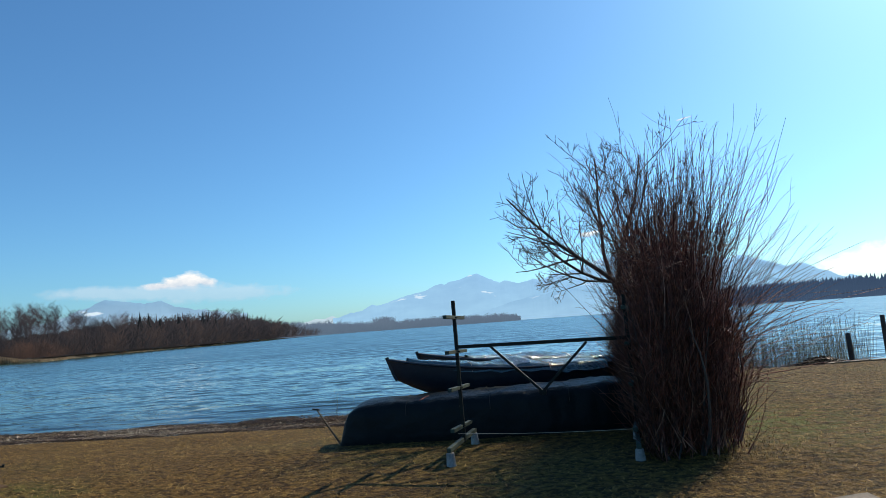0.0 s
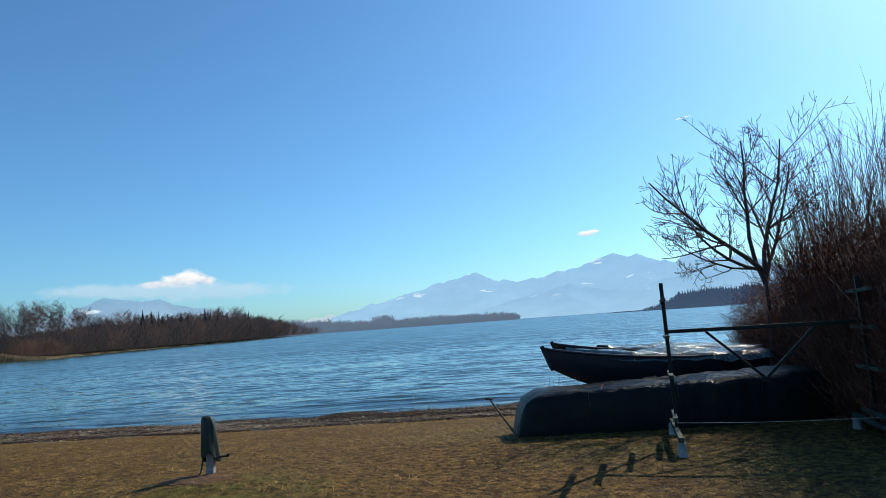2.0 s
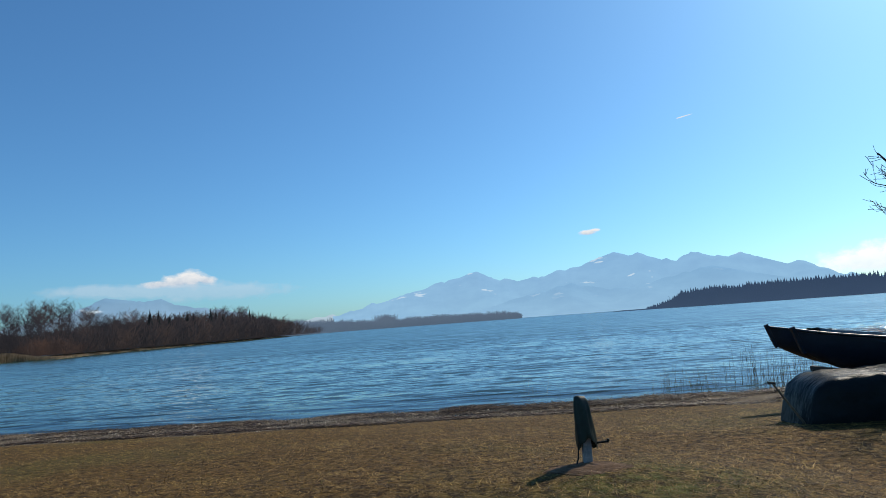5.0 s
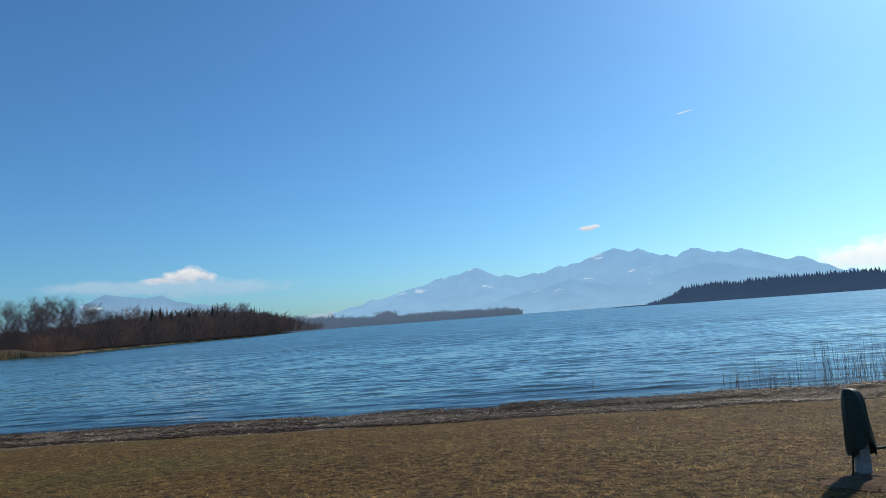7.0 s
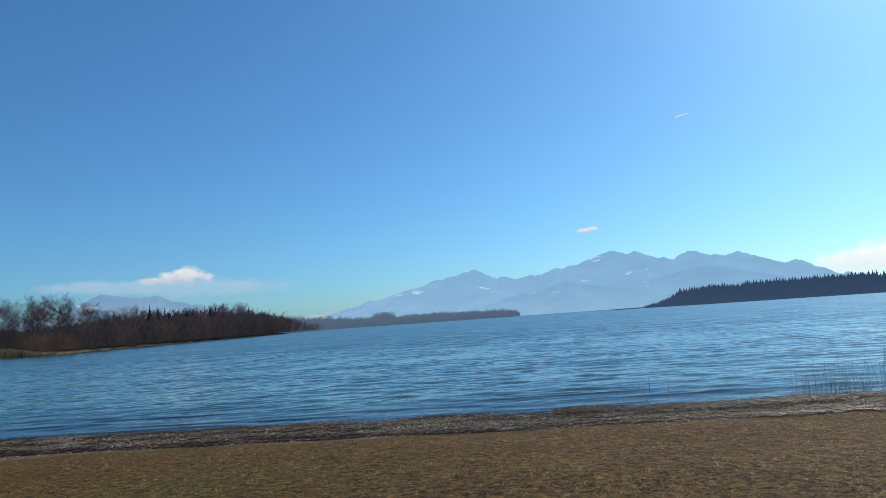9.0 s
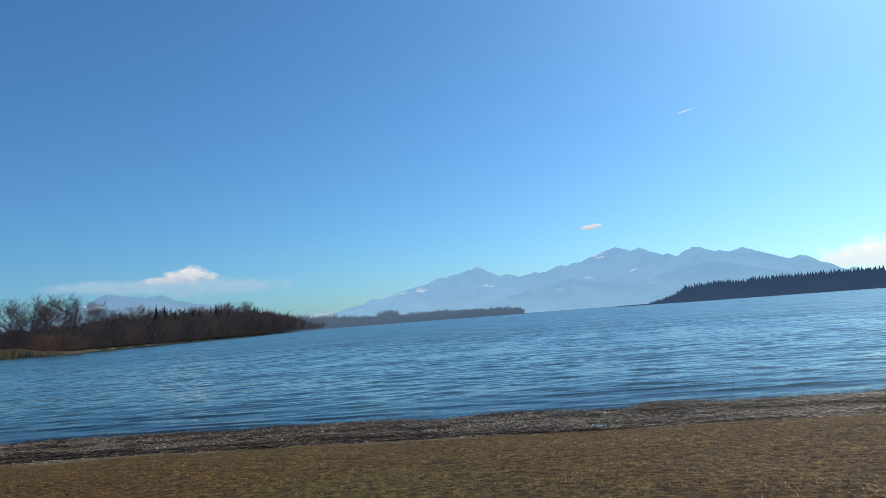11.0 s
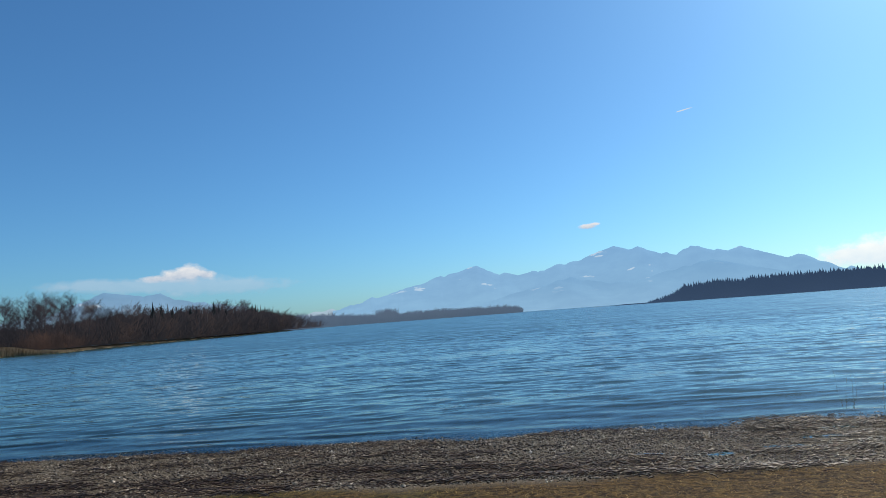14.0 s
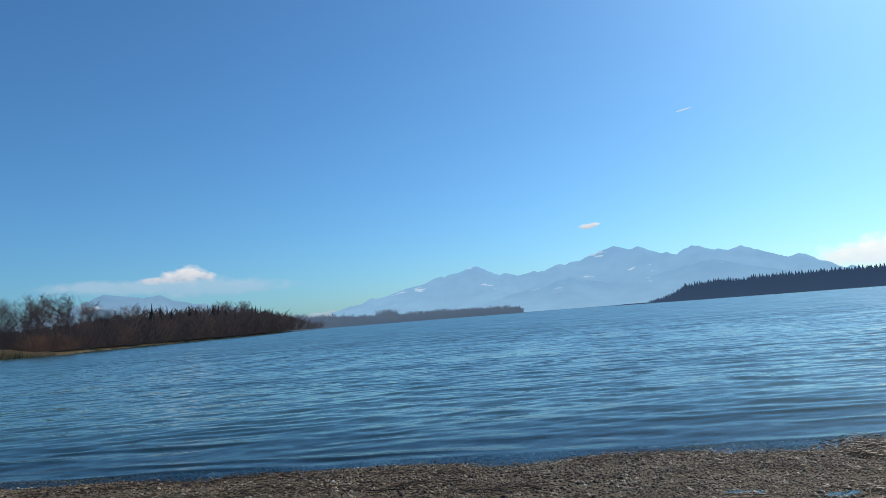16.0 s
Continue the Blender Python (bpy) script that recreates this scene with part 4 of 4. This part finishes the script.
def rowing_boat(x, y, z, turn, length, beam_, label):
    """A rowing boat with a raised bow; x, y, z is the foot of its stem at keel height."""
    ob = thing("rowing_boat", x, y, z, label, "boat", "boats stored on the shore", turn)
    rings, inner, rail = [], [], []
    n = 26
    for i in range(n + 1):
        s = i / n
        w = beam_ / 2 * (math.sin(min(1.0, 0.04 + s * 1.55) * math.pi / 2) ** 0.85) * (1 - 0.22 * max(0, s - 0.6) / 0.4)
        sheer = 0.52 + 0.34 * (1 - s) ** 2.6
        keel = 0.46 * max(0.0, 1 - s / 0.34) ** 1.7
        rake = 0.20 * (1 - s) ** 3
        ring, ins = [], []
        for a in np.linspace(-1, 1, 13):
            u = abs(a)
            yy = w * (0.10 * u + 0.90 * math.sin(min(1, u * 1.25) * math.pi / 2)) * (1 if a > 0 else -1)
            zz = keel + (sheer - keel) * (u ** 1.9)
            ring.append((length * s - rake * (zz - keel) / 0.5, yy, zz))
            ins.append((length * s - rake * (zz - keel) / 0.5 + (0.03 if s < 0.1 else 0), yy * 0.95, zz + 0.03 * (1 - u)))
        rings.append(ring), inner.append(ins)
    part("hull", loft(rings, closed=False, caps=False), M_HULL, ob)
    part("lining", loft(inner[1:], closed=False, caps=False), M_TIMBER, ob, "weathered wooden inside")
    for k, nm in ((0, "gunwale"), (-1, "gunwale")):
        v, q = sticks(np.array([[r[k] for r in rings]]), np.full((1, n + 1), 0.024), 8)
        part(nm, mesh_from(nm, v, q, True), M_HULL, ob)
    bm = bmesh.new()
    stem = [Vector((rings[0][6][0] - 0.01, 0, rings[0][6][2])), Vector((rings[0][9][0] - 0.02, 0, rings[0][9][2])), Vector((rings[0][12][0] - 0.03, 0, rings[0][12][2] + 0.05))]
    for a, b in zip(stem, stem[1:]):
        beam(bm, a, b, 0.06, 0.07, 0.01)
    part("stem", bm, M_HULL, ob)
    bm = bmesh.new()
    beam(bm, (length * 0.33, 0, -0.015), (length - 0.05, 0, -0.015), 0.05, 0.05, 0.006)
    part("keel", bm, M_HULL, ob)
    bm = bmesh.new()
    last = rings[-1]
    vs = [bm.verts.new(p) for p in last]
    f = bm.faces.new(vs)
    bmesh.ops.solidify(bm, geom=[f], thickness=0.03)
    part("transom", bm, M_HULL, ob)
    for s in (0.34, 0.62):
        i = int(s * n)
        bm = bmesh.new()
        beam(bm, Vector(rings[i][2]) + Vector((0, 0.05, 0)), Vector(rings[i][10]) + Vector((0, -0.05, 0)), 0.03, 0.2, 0.005)
        part("thwart", bm, M_TIMBER, ob)
    return ob


def trestle(x, y, top, wide):
    z0 = gz(x, y)
    ob = thing("trestle", x, y, z0, "low weathered timber trestle carrying a boat", "trestle", "trestles under the boats")
    h = top - z0
    for s in (-1, 1):
        for d in (-1, 1):
            bm = bmesh.new()
            beam(bm, (d * 0.22, s * wide * 0.42, -0.03), (d * 0.03, s * wide * 0.36, h - 0.07), 0.06, 0.06)
            part("leg", bm, M_DARKWOOD, ob)
    bm = bmesh.new()
    beam(bm, (0, -wide / 2, h - 0.045), (0, wide / 2, h - 0.045), 0.09, 0.10)
    part("crossbar", bm, M_DARKWOOD, ob)


def boat_sheet(x, y, z, turn, x0, x1, half, peaks, seed, label):
    """A plastic sheet thrown over a boat: humps over what lies under it, sagging between, hanging over both sides."""
    ob = thing("plastic_sheet", x, y, z, label, "tarpaulin", "sheets over the boats", turn)
    nx, ny = 90, 40
    u, v = np.meshgrid(np.linspace(0, 1, nx), np.linspace(-1, 1, ny))
    X = x0 + (x1 - x0) * u
    hull_w = np.sin(np.minimum(1.0, 0.04 + X / 4.1 * 1.55) * np.pi / 2) ** 0.85
    Y = v * (half * hull_w + 0.03)
    sheer = 0.53 + 0.34 * (1 - np.clip(X / 4.2, 0, 1)) ** 2.6
    Z = sheer + 0.015
    for p, h, w in peaks:
        Z = Z + h * np.exp(-((X - p) / w) ** 2) * (1 - np.abs(v) ** 2.2)
    g = np.random.default_rng(seed)
    for _ in range(16):
        k, a, ph = g.uniform(3, 17), g.uniform(0, 6.28), g.uniform(0, 6.28)
        Z = Z + 0.06 / k * np.abs(np.sin(k * (X * math.cos(a) + Y * math.sin(a)) + ph)) - 0.03 / k
    hang = np.clip((np.abs(v) - 0.86) / 0.14, 0, 1)
    Z = Z - hang * (0.13 + 0.02 * np.sin(X * 3 + seed) + 0.012 * np.sin(X * 11))
    j, i = np.meshgrid(np.arange(ny - 1), np.arange(nx - 1), indexing="ij")
    a = j * nx + i
    me = mesh_from("sheet", np.stack([X, Y, Z], -1).reshape(-1, 3), np.stack([a, a + 1, a + 1 + nx, a + nx], -1).reshape(-1, 4), True)
    part("sheet", me, M_FOIL, ob)
    for s in (0.3, 0.7):
        bm = bmesh.new()
        i = int(s * nx)
        pts = [Vector((X[j, i], Y[j, i], Z[j, i] + 0.01)) for j in range(0, ny, 3)]
        for a, b in zip(pts, pts[1:]):
            rod(bm, a, b, 0.005, sides=5)
        part("cord", bm, M_ROPE, ob)


BOATS = ((-7.05, 15.42, 0.03, 10.0, 4.0, 1.3, "dark rowing boat with raised bow resting on trestles"), (-6.58, 17.3, 0.03, 5.0, 4.2, 1.3, "second dark rowing boat beside the first, on trestles"))
for bx, by, bz, turn, ln, bw, label in BOATS:
    rowing_boat(bx, by, bz, turn, ln, bw, label)
    for s in (0.9, 3.1):
        trestle(bx + s * math.cos(radians(turn)), by + s * math.sin(radians(turn)), bz, 0.9)
boat_sheet(-7.05, 15.42, 0.03, 10.0, 0.2, 3.95, 0.65, ((1.2, 0.03, 0.4), (2.3, 0.13, 0.35), (3.3, 0.04, 0.5)), 4, "wrinkled shiny plastic sheet covering the rowing boat")
boat_sheet(-6.58, 17.3, 0.03, 5.0, 0.9, 4.05, 0.66, ((1.6, 0.03, 0.6), (2.4, 0.12, 0.5), (3.2, 0.05, 0.5)), 9, "blue-grey plastic sheet covering the second boat")

# ---- the canoe rack ----
RX, RY = -5.92, 12.42
rz = gz(RX, RY)
rack = thing("canoe_rack", RX, RY, rz, "dark steel boat rack with green padded arms on concrete feet", "rack", "", -14.4)
rx2 = 2.41


def up(z):
    return z - rz


for px, arms in ((0.0, (1.575, 1.08, 0.565, 0.02)), (rx2, (1.53, 1.06, 0.54, -0.03))):
    bm = bmesh.new()
    beam(bm, (px + 0.02, 0, up(-0.20)), (px, 0, up(1.82) - (0.1 if px else 0)), 0.05, 0.05, 0.006)
    post = part("post", bm, M_STEEL, rack)
    for k, h in enumerate(arms):
        bm = bmesh.new()
        beam(bm, (px - 0.02, -0.47, up(h) + 0.01), (px + 0.02, 0.47, up(h) - 0.01), 0.06, 0.05, 0.006)
        part("arm", bm, M_BOARD, post, "weathered green padded arm")
        bm = bmesh.new()
        for d in (-0.035, 0.035):
            rod(bm, (px - 0.045, d, up(h)), (px + 0.045, d, up(h)), 0.008, sides=8)
        part("bolt", bm, M_STEEL, post)
    bm = bmesh.new()
    beam(bm, (px, -0.80, up(-0.165)), (px, 0.80, up(-0.165)), 0.06, 0.06, 0.006)
    part("base_beam", bm, M_BOARD, rack, "weathered green base beam")
    for d in (-0.74, 0.74):
        w = rack.matrix_world @ Vector((px, d, 0))
        g0 = up(gz(w.x, w.y))
        bm = bmesh.new()
        rod(bm, (px + 0.01, d, g0 - 0.08), (px, d, up(-0.20)), 0.075, 0.052, 14)
        bmesh.ops.bevel(bm, geom=list(bm.edges), offset=0.008, segments=2, affect="EDGES")
        part("foot", bm, M_CONCRETE, rack, "pale concrete foot")
bm = bmesh.new()
beam(bm, (0.0, 0, up(1.145)), (rx2, 0, up(1.135)), 0.045, 0.05, 0.006)
part("rail", bm, M_STEEL, rack)
for a, b in (((0.51, 0, up(1.12)), (1.20, 0.0, up(0.46))), ((1.86, 0, up(1.11)), (1.20, 0.0, up(0.46)))):
    bm = bmesh.new()
    beam(bm, a, b, 0.035, 0.035, 0.004)
    part("brace", bm, M_STEEL, rack)
bm = bmesh.new()
box(bm, 0.10, 0.05, 0.07, Matrix.Translation((1.20, 0, up(0.45))), 0.006)
part("brace_bracket", bm, M_STEEL, rack)
bm = bmesh.new()
for k in range(12):
    a, b = k / 12, (k + 1) / 12
    rod(bm, (rx2 * a, -0.27, up(-0.04) - 0.02 * math.sin(a * math.pi)), (rx2 * b, -0.27, up(-0.04) - 0.02 * math.sin(b * math.pi)), 0.0035, sides=6)
part("cord", bm, M_ROPE, rack, "pale slack cord")

# ---- the hoe leaning by the boat ----
hx, hy = -7.9, 14.0
hoe = thing("hoe", hx, hy, gz(hx, hy), "old wooden hoe leaning beside the covered boat", "garden tool")
bm = bmesh.new()
rod(bm, (0, 0, -0.05), (-0.42, 0.02, 0.60), 0.020, 0.014, 10)
part("handle", bm, M_TIMBER, hoe)
bm = bmesh.new()
beam(bm, (-0.50, 0.02, 0.625), (-0.38, 0.02, 0.605), 0.035, 0.03, 0.006)
part("head", bm, M_DARKWOOD, hoe)

# ---- the wrapped standpipe ----
sx, sy = -11.70, 10.90
pipe = thing("standpipe", sx, sy, gz(sx, sy), "grey standpipe post wrapped in a dark green canvas bag", "standpipe")
bm = bmesh.new()
box(bm, 0.085, 0.085, 0.62, Matrix.Translation((0.01, 0, 0.26)), 0.008)
part("post", bm, M_CONCRETE, pipe, "pale grey square post")
rings = []
for z, w, d, ox in ((0.15, 0.108, 0.10, 0.022), (0.20, 0.114, 0.10, 0.016), (0.32, 0.106, 0.095, 0.006), (0.44, 0.096, 0.09, 0.0), (0.54, 0.088, 0.08, -0.004), (0.60, 0.080, 0.07, -0.010),
                    (0.638, 0.068, 0.055, -0.016), (0.658, 0.056, 0.042, -0.024), (0.668, 0.025, 0.02, -0.03)):
    r = []
    for k in range(28):
        a = k * 2 * math.pi / 28
        fold = 1 + 0.10 * math.sin(a * 5 + z * 6) + 0.05 * math.sin(a * 11 - z * 9)
        hem = (0.11 * max(0.0, -math.sin(a)) ** 2 + 0.012 * math.sin(a * 7)) if z < 0.16 else (0.07 * max(0.0, -math.sin(a)) ** 2 if z < 0.21 else 0)
        r.append((ox + 0.86 * w * fold * math.cos(a), d * fold * math.sin(a), z + hem))
    rings.append(r)
bm = loft(rings, caps=False)
bm.faces.new([v for v in bm.verts][-28:])
part("bag", bm, M_CLOTH, pipe, "creased dark green canvas bag")
bm = bmesh.new()
rod(bm, (0.04, -0.01, 0.20), (0.22, -0.03, 0.215), 0.011, sides=8)
part("spout", bm, M_STEEL, pipe)
bm = bmesh.new()
rod(bm, (0.215, -0.03, 0.205), (0.222, -0.03, 0.24), 0.014, sides=8)
part("tap_knob", bm, M_STEEL, pipe)
bm = bmesh.new()
for a, b in (((-0.07, -0.02, 0.22), (-0.085, -0.03, 0.08)), ((-0.085, -0.03, 0.08), (-0.12, -0.06, -0.01))):
    rod(bm, a, b, 0.007, sides=6)
part("cable", bm, M_STEEL, pipe)
bm = bmesh.new()
bmesh.ops.create_uvsphere(bm, u_segments=24, v_segments=10, radius=1.0, matrix=Matrix.Diagonal((0.42, 0.30, 0.045, 1)))
for v in bm.verts:
    v.co += Vector((0.06 * math.sin(v.co.y * 17), 0.05 * math.sin(v.co.x * 13), 0.008 * math.sin(v.co.x * 31 + v.co.y * 23)))
ob = part("earth_patch", bm, M_EARTH)
ob.matrix_world = pose(sx - 0.05, sy - 0.25, gz(sx, sy - 0.25) - 0.022)
tagged(ob, "patch of bare trodden earth round the standpipe", "earth", kind="structure")


# ---- mooring posts and the heap by the reeds ----
def mooring_post(x, y, top, lean):
    z0 = gz(x, y)
    ob = thing("mooring_post", x, y, z0, "dark weathered round timber mooring post", "post", "mooring posts by the bank")
    bm = bmesh.new()
    rings = []
    for k in range(7):
        s = k / 6
        rings.append([(lean * s + 0.075 * (1 - 0.12 * s) * (1 + 0.05 * math.sin(3 * a + k)) * math.cos(a), 0.075 * (1 - 0.12 * s) * math.sin(a), -0.3 + (top - z0 + 0.3) * s) for a in np.linspace(0, 2 * math.pi, 13)[:-1]])
    bm.free()
    part("pile", loft(rings), M_DARKWOOD, ob)
    bm = bmesh.new()
    rod(bm, (lean, 0, top - z0 - 0.01), (lean, 0, top - z0 + 0.02), 0.07, 0.05, 12)
    part("cap", bm, M_DARKWOOD, ob)


for x, y, top, lean in ((5.45, 22.0, 0.40, -0.02), (7.55, 23.6, 0.80, -0.03), (5.95, 20.6, 0.28, 0.0)):
    mooring_post(x, y, top, lean)


def old_board(x, y, turn, length, label):
    """A weathered plank lying on the grass, with a split end."""
    ob = thing("board", x, y, gz(x, y), label, "board", "old boards on the lawn", turn)
    bm = bmesh.new()
    box(bm, length, 0.16, 0.035, Matrix.Translation((0, 0, 0.03)) @ Matrix.Rotation(0.04, 4, "X"), 0.006)
    for v_ in bm.verts:
        v_.co.x += 0.03 * math.sin(v_.co.y * 40) * (abs(v_.co.x) > length * 0.4)
        v_.co.z += 0.008 * math.sin(v_.co.x * 5)
    part("plank", bm, M_TIMBER, ob)


old_board(-2.75, 8.45, 8, 0.38, "short weathered grey board lying in the grass")
old_board(5.2, 21.7, 4, 1.3, "long weathered board at the edge of the bank")
old_board(6.1, 21.3, -6, 1.1, "long weathered board at the edge of the bank")
g = np.random.default_rng(31)
n = 1300
b = np.stack([4.75 + g.normal(0, 0.32, n), 22.4 + g.normal(0, 0.16, n), np.zeros(n)], -1)
b[:, 2] = land(b[:, 0], b[:, 1]) + g.uniform(0, 0.22, n) * np.exp(-((b[:, 0] - 4.75) / 0.4) ** 2)
t = b + np.stack([g.normal(0, 0.11, n), g.normal(0, 0.08, n), g.normal(0.01, 0.03, n)], -1)
v, q = sticks(np.stack([b, (b + t) / 2, t], 1), np.tile([0.010, 0.012, 0.006], (n, 1)))
tagged(part("brushwood_heap", mesh_from("brushwood_heap", v, q), M_WRACK), "low dark heap of brushwood by the reeds", "heap", kind="stuff")

# ---- turf, pebbles and drift ----
g = np.random.default_rng(77)


def blades(name, x, y, ln, width, lie, material, label):
    """Single blades, bent once, lying or standing on the turf."""
    n = len(x)
    z = land(x, y)
    a = g.uniform(0, 2 * np.pi, n)
    c, s = np.cos(a), np.sin(a)
    b = np.stack([x, y, z - 0.004], -1)
    flat = np.stack([c, s, 0 * c], -1)
    side = np.stack([-s, c, 0 * c], -1) * (width * g.uniform(0.6, 1.3, n))[:, None]
    h = ln[:, None]
    rise = np.sin(lie)[:, None]
    run = np.cos(lie)[:, None]
    mid = b + flat * h * 0.5 * run + np.array([0, 0, 1.0]) * h * 0.6 * rise
    tip = b + flat * h * run + np.array([0, 0, 1.0]) * h * rise * 0.8
    V = np.stack([b - side, b + side, mid + side * 0.8, mid - side * 0.8, tip], 1).reshape(-1, 3)
    o = (np.arange(n) * 5)[:, None]
    F = np.concatenate([o + [0, 1, 2], o + [0, 2, 3], o + [3, 2, 4]], 1).reshape(-1, 3)
    return tagged(part(name, mesh_from(name, V, F), material), label, "grass", kind="stuff")


N = 360000
y = 6.5 + 16.5 * g.uniform(0, 1, N) ** 1.15
half_w = 8.0 + (y - 3) * 0.9
x = g.triangular(-36, -11, 10, N)
keep = y < turf_edge(x) + g.normal(0, 0.18, N)
x, y = x[keep], y[keep]
blades("grass", x, y, g.uniform(0.025, 0.07, len(x)), 0.0042, g.uniform(0.03, 0.5, len(x)), M_BLADE, "short dry straw-coloured winter grass")
n = 9500
cx, cy = g.triangular(-34, -11, 9, n), g.uniform(6.5, 20.5, n)
k = g.integers(5, 14, n)
x = np.repeat(cx, k) + g.normal(0, 0.04, k.sum())
y = np.repeat(cy, k) + g.normal(0, 0.035, k.sum())
blades("grass_tufts", x, y, np.repeat(g.uniform(0.03, 0.10, n) * np.where(g.uniform(0, 1, n) < 0.25, 1.7, 1.0), k) * g.uniform(0.6, 1.2, k.sum()), 0.004, g.uniform(0.04, 0.4, k.sum()), M_BLADE, "small uneven tufts of dead grass in the turf")
N = 5000
s = g.uniform(0, 1, N)
x = HX0 + (HX1 - HX0) * s + g.normal(0.35, 0.45, N)
y = HY0 + (HY1 - HY0) * s ** 1.4 + g.normal(0, 0.35, N)
blades("tall_grass", x, y, g.uniform(0.04, 0.11, N), 0.004, g.uniform(0.15, 0.8, N), M_BLADE, "rank dry grass along the foot of the hedge")

# pebbles: squashed eight-sided stones
N = 64000
x = g.triangular(-36, -17, -4, N)
e0 = turf_edge(x)
wl = waterline(x)
y = e0 + (wl + 1.0 - e0) * g.uniform(0, 1, N) ** 0.7
z = land(x, y)
r = g.uniform(0.010, 0.032, N) * np.where(g.uniform(0, 1, N) < 0.04, 2.0, 1.0)
oct_ = np.array([[1, 0, 0], [0, 1, 0], [-1, 0, 0], [0, -1, 0], [0, 0, 1], [0, 0, -1]], float)
a = g.uniform(0, 6.28, N)
sc = np.stack([r, r * g.uniform(0.6, 1, N), r * g.uniform(0.35, 0.7, N)], -1)
Vp = oct_[None] * sc[:, None] * g.uniform(0.8, 1.15, (N, 6, 1))
c, s = np.cos(a)[:, None], np.sin(a)[:, None]
Vp = np.stack([Vp[..., 0] * c - Vp[..., 1] * s, Vp[..., 0] * s + Vp[..., 1] * c, Vp[..., 2]], -1) + np.stack([x, y, z + r * 0.2], -1)[:, None]
Fo = np.array([[0, 1, 4], [1, 2, 4], [2, 3, 4], [3, 0, 4], [1, 0, 5], [2, 1, 5], [3, 2, 5], [0, 3, 5]])
me = mesh_from("pebbles", Vp.reshape(-1, 3), ((np.arange(N) * 6)[:, None, None] + Fo[None]).reshape(-1, 3))
tagged(part("pebbles", me, M_PEBBLE), "wet grey and brown pebbles on the beach", "pebbles", kind="stuff")


def drift(name, n, lines, seed, x0, x1, ln0, ln1, rad, label, pile=0.03):
    """Bits of reed and twig washed up in lines along the beach; lines: metres before the waterline and spread."""
    g = np.random.default_rng(seed)
    x = g.uniform(x0, x1, n)
    k = g.integers(0, len(lines), n)
    off = np.array([l[0] for l in lines])[k] + g.normal(0, 1, n) * np.array([l[1] for l in lines])[k]
    y = waterline(x) - off + 0.25 * np.sin(x * 0.9 + k) + 0.12 * np.sin(x * 2.7 + 2 * k)
    patch = np.sin(x * 1.9 + k * 2) + np.sin(x * 0.63 + k) + g.normal(0, 0.5, n) > -0.7
    x, y = x[patch], y[patch]
    n = len(x)
    a = g.normal(0, 0.5, n)
    ln = g.uniform(ln0, ln1, n)
    b = np.stack([x, y, land(x, y) + g.uniform(0.002, pile, n)], -1)
    t = b + np.stack([np.cos(a) * ln, np.sin(a) * ln, g.normal(0, 0.012, n)], -1)
    t[:, 2] = land(t[:, 0], t[:, 1]) + g.uniform(0.002, pile, n)
    m_ = (b + t) / 2 + np.stack([0 * x, g.normal(0, 0.06, n) * ln, g.uniform(0, 0.02, n)], -1)
    v, q = sticks(np.stack([b, m_, t], 1), rad * g.uniform(0.6, 1.4, n)[:, None] * np.array([[1, 0.9, 0.6]]))
    return tagged(part(name, mesh_from(name, v, q), M_WRACK), label, "driftwood", kind="stuff")


drift("drift_reed", 19000, ((5.2, 0.3), (4.2, 0.22), (3.2, 0.2), (1.7, 0.2), (0.5, 0.25)), 1, -34, -4, 0.03, 0.15, 0.006, "washed-up reed stalks lying in lines on the beach", 0.05)
drift("drift_mat", 15000, ((5.3, 0.22), (3.6, 0.16)), 5, -34, -4, 0.04, 0.16, 0.009, "dark matted lines of rotting reed on the beach", 0.07)
drift("drift_twigs", 600, ((4.6, 0.4), (2.8, 0.8)), 2, -34, -5, 0.25, 0.9, 0.008, "thin drift twigs scattered on the pebbles")
drift("wrack", 12000, ((0.6, 0.30), (1.3, 0.25)), 3, -13.5, 1.5, 0.05, 0.22, 0.007, "dark reddish bank of rotting reed at the waterline", 0.11)


def puddle(x, y, rx, ry, seed):
    """A shallow pool left on the flat of the beach."""
    g = np.random.default_rng(seed)
    a = np.linspace(0, 2 * np.pi, 41)[:-1]
    r = 1 + 0.28 * np.sin(2 * a + g.uniform(0, 6)) + 0.18 * np.sin(5 * a + g.uniform(0, 6)) + 0.10 * np.sin(9 * a + g.uniform(0, 6))
    px, py = rx * r * np.cos(a), ry * r * np.sin(a)
    bm = bmesh.new()
    bm.faces.new([bm.verts.new((p, q, 0)) for p, q in zip(px, py)])
    ob = part("puddle", bm, M_WATER)
    ob.matrix_world = pose(x, y, float(np.mean(land(x + px, y + py))) + 0.012)
    tagged(ob, "shallow bright puddle among the beach pebbles", "puddle", kind="structure")


for k, (x, y, rx, ry) in enumerate(((-13.6, 23.9, 0.7, 0.22), (-14.9, 23.6, 0.45, 0.16), (-12.6, 24.6, 0.6, 0.25), (-11.9, 25.4, 0.7, 0.2), (-15.9, 24.0, 0.4, 0.14))):
    puddle(x, y, 0.6 * rx, 0.55 * ry, 200 + k)
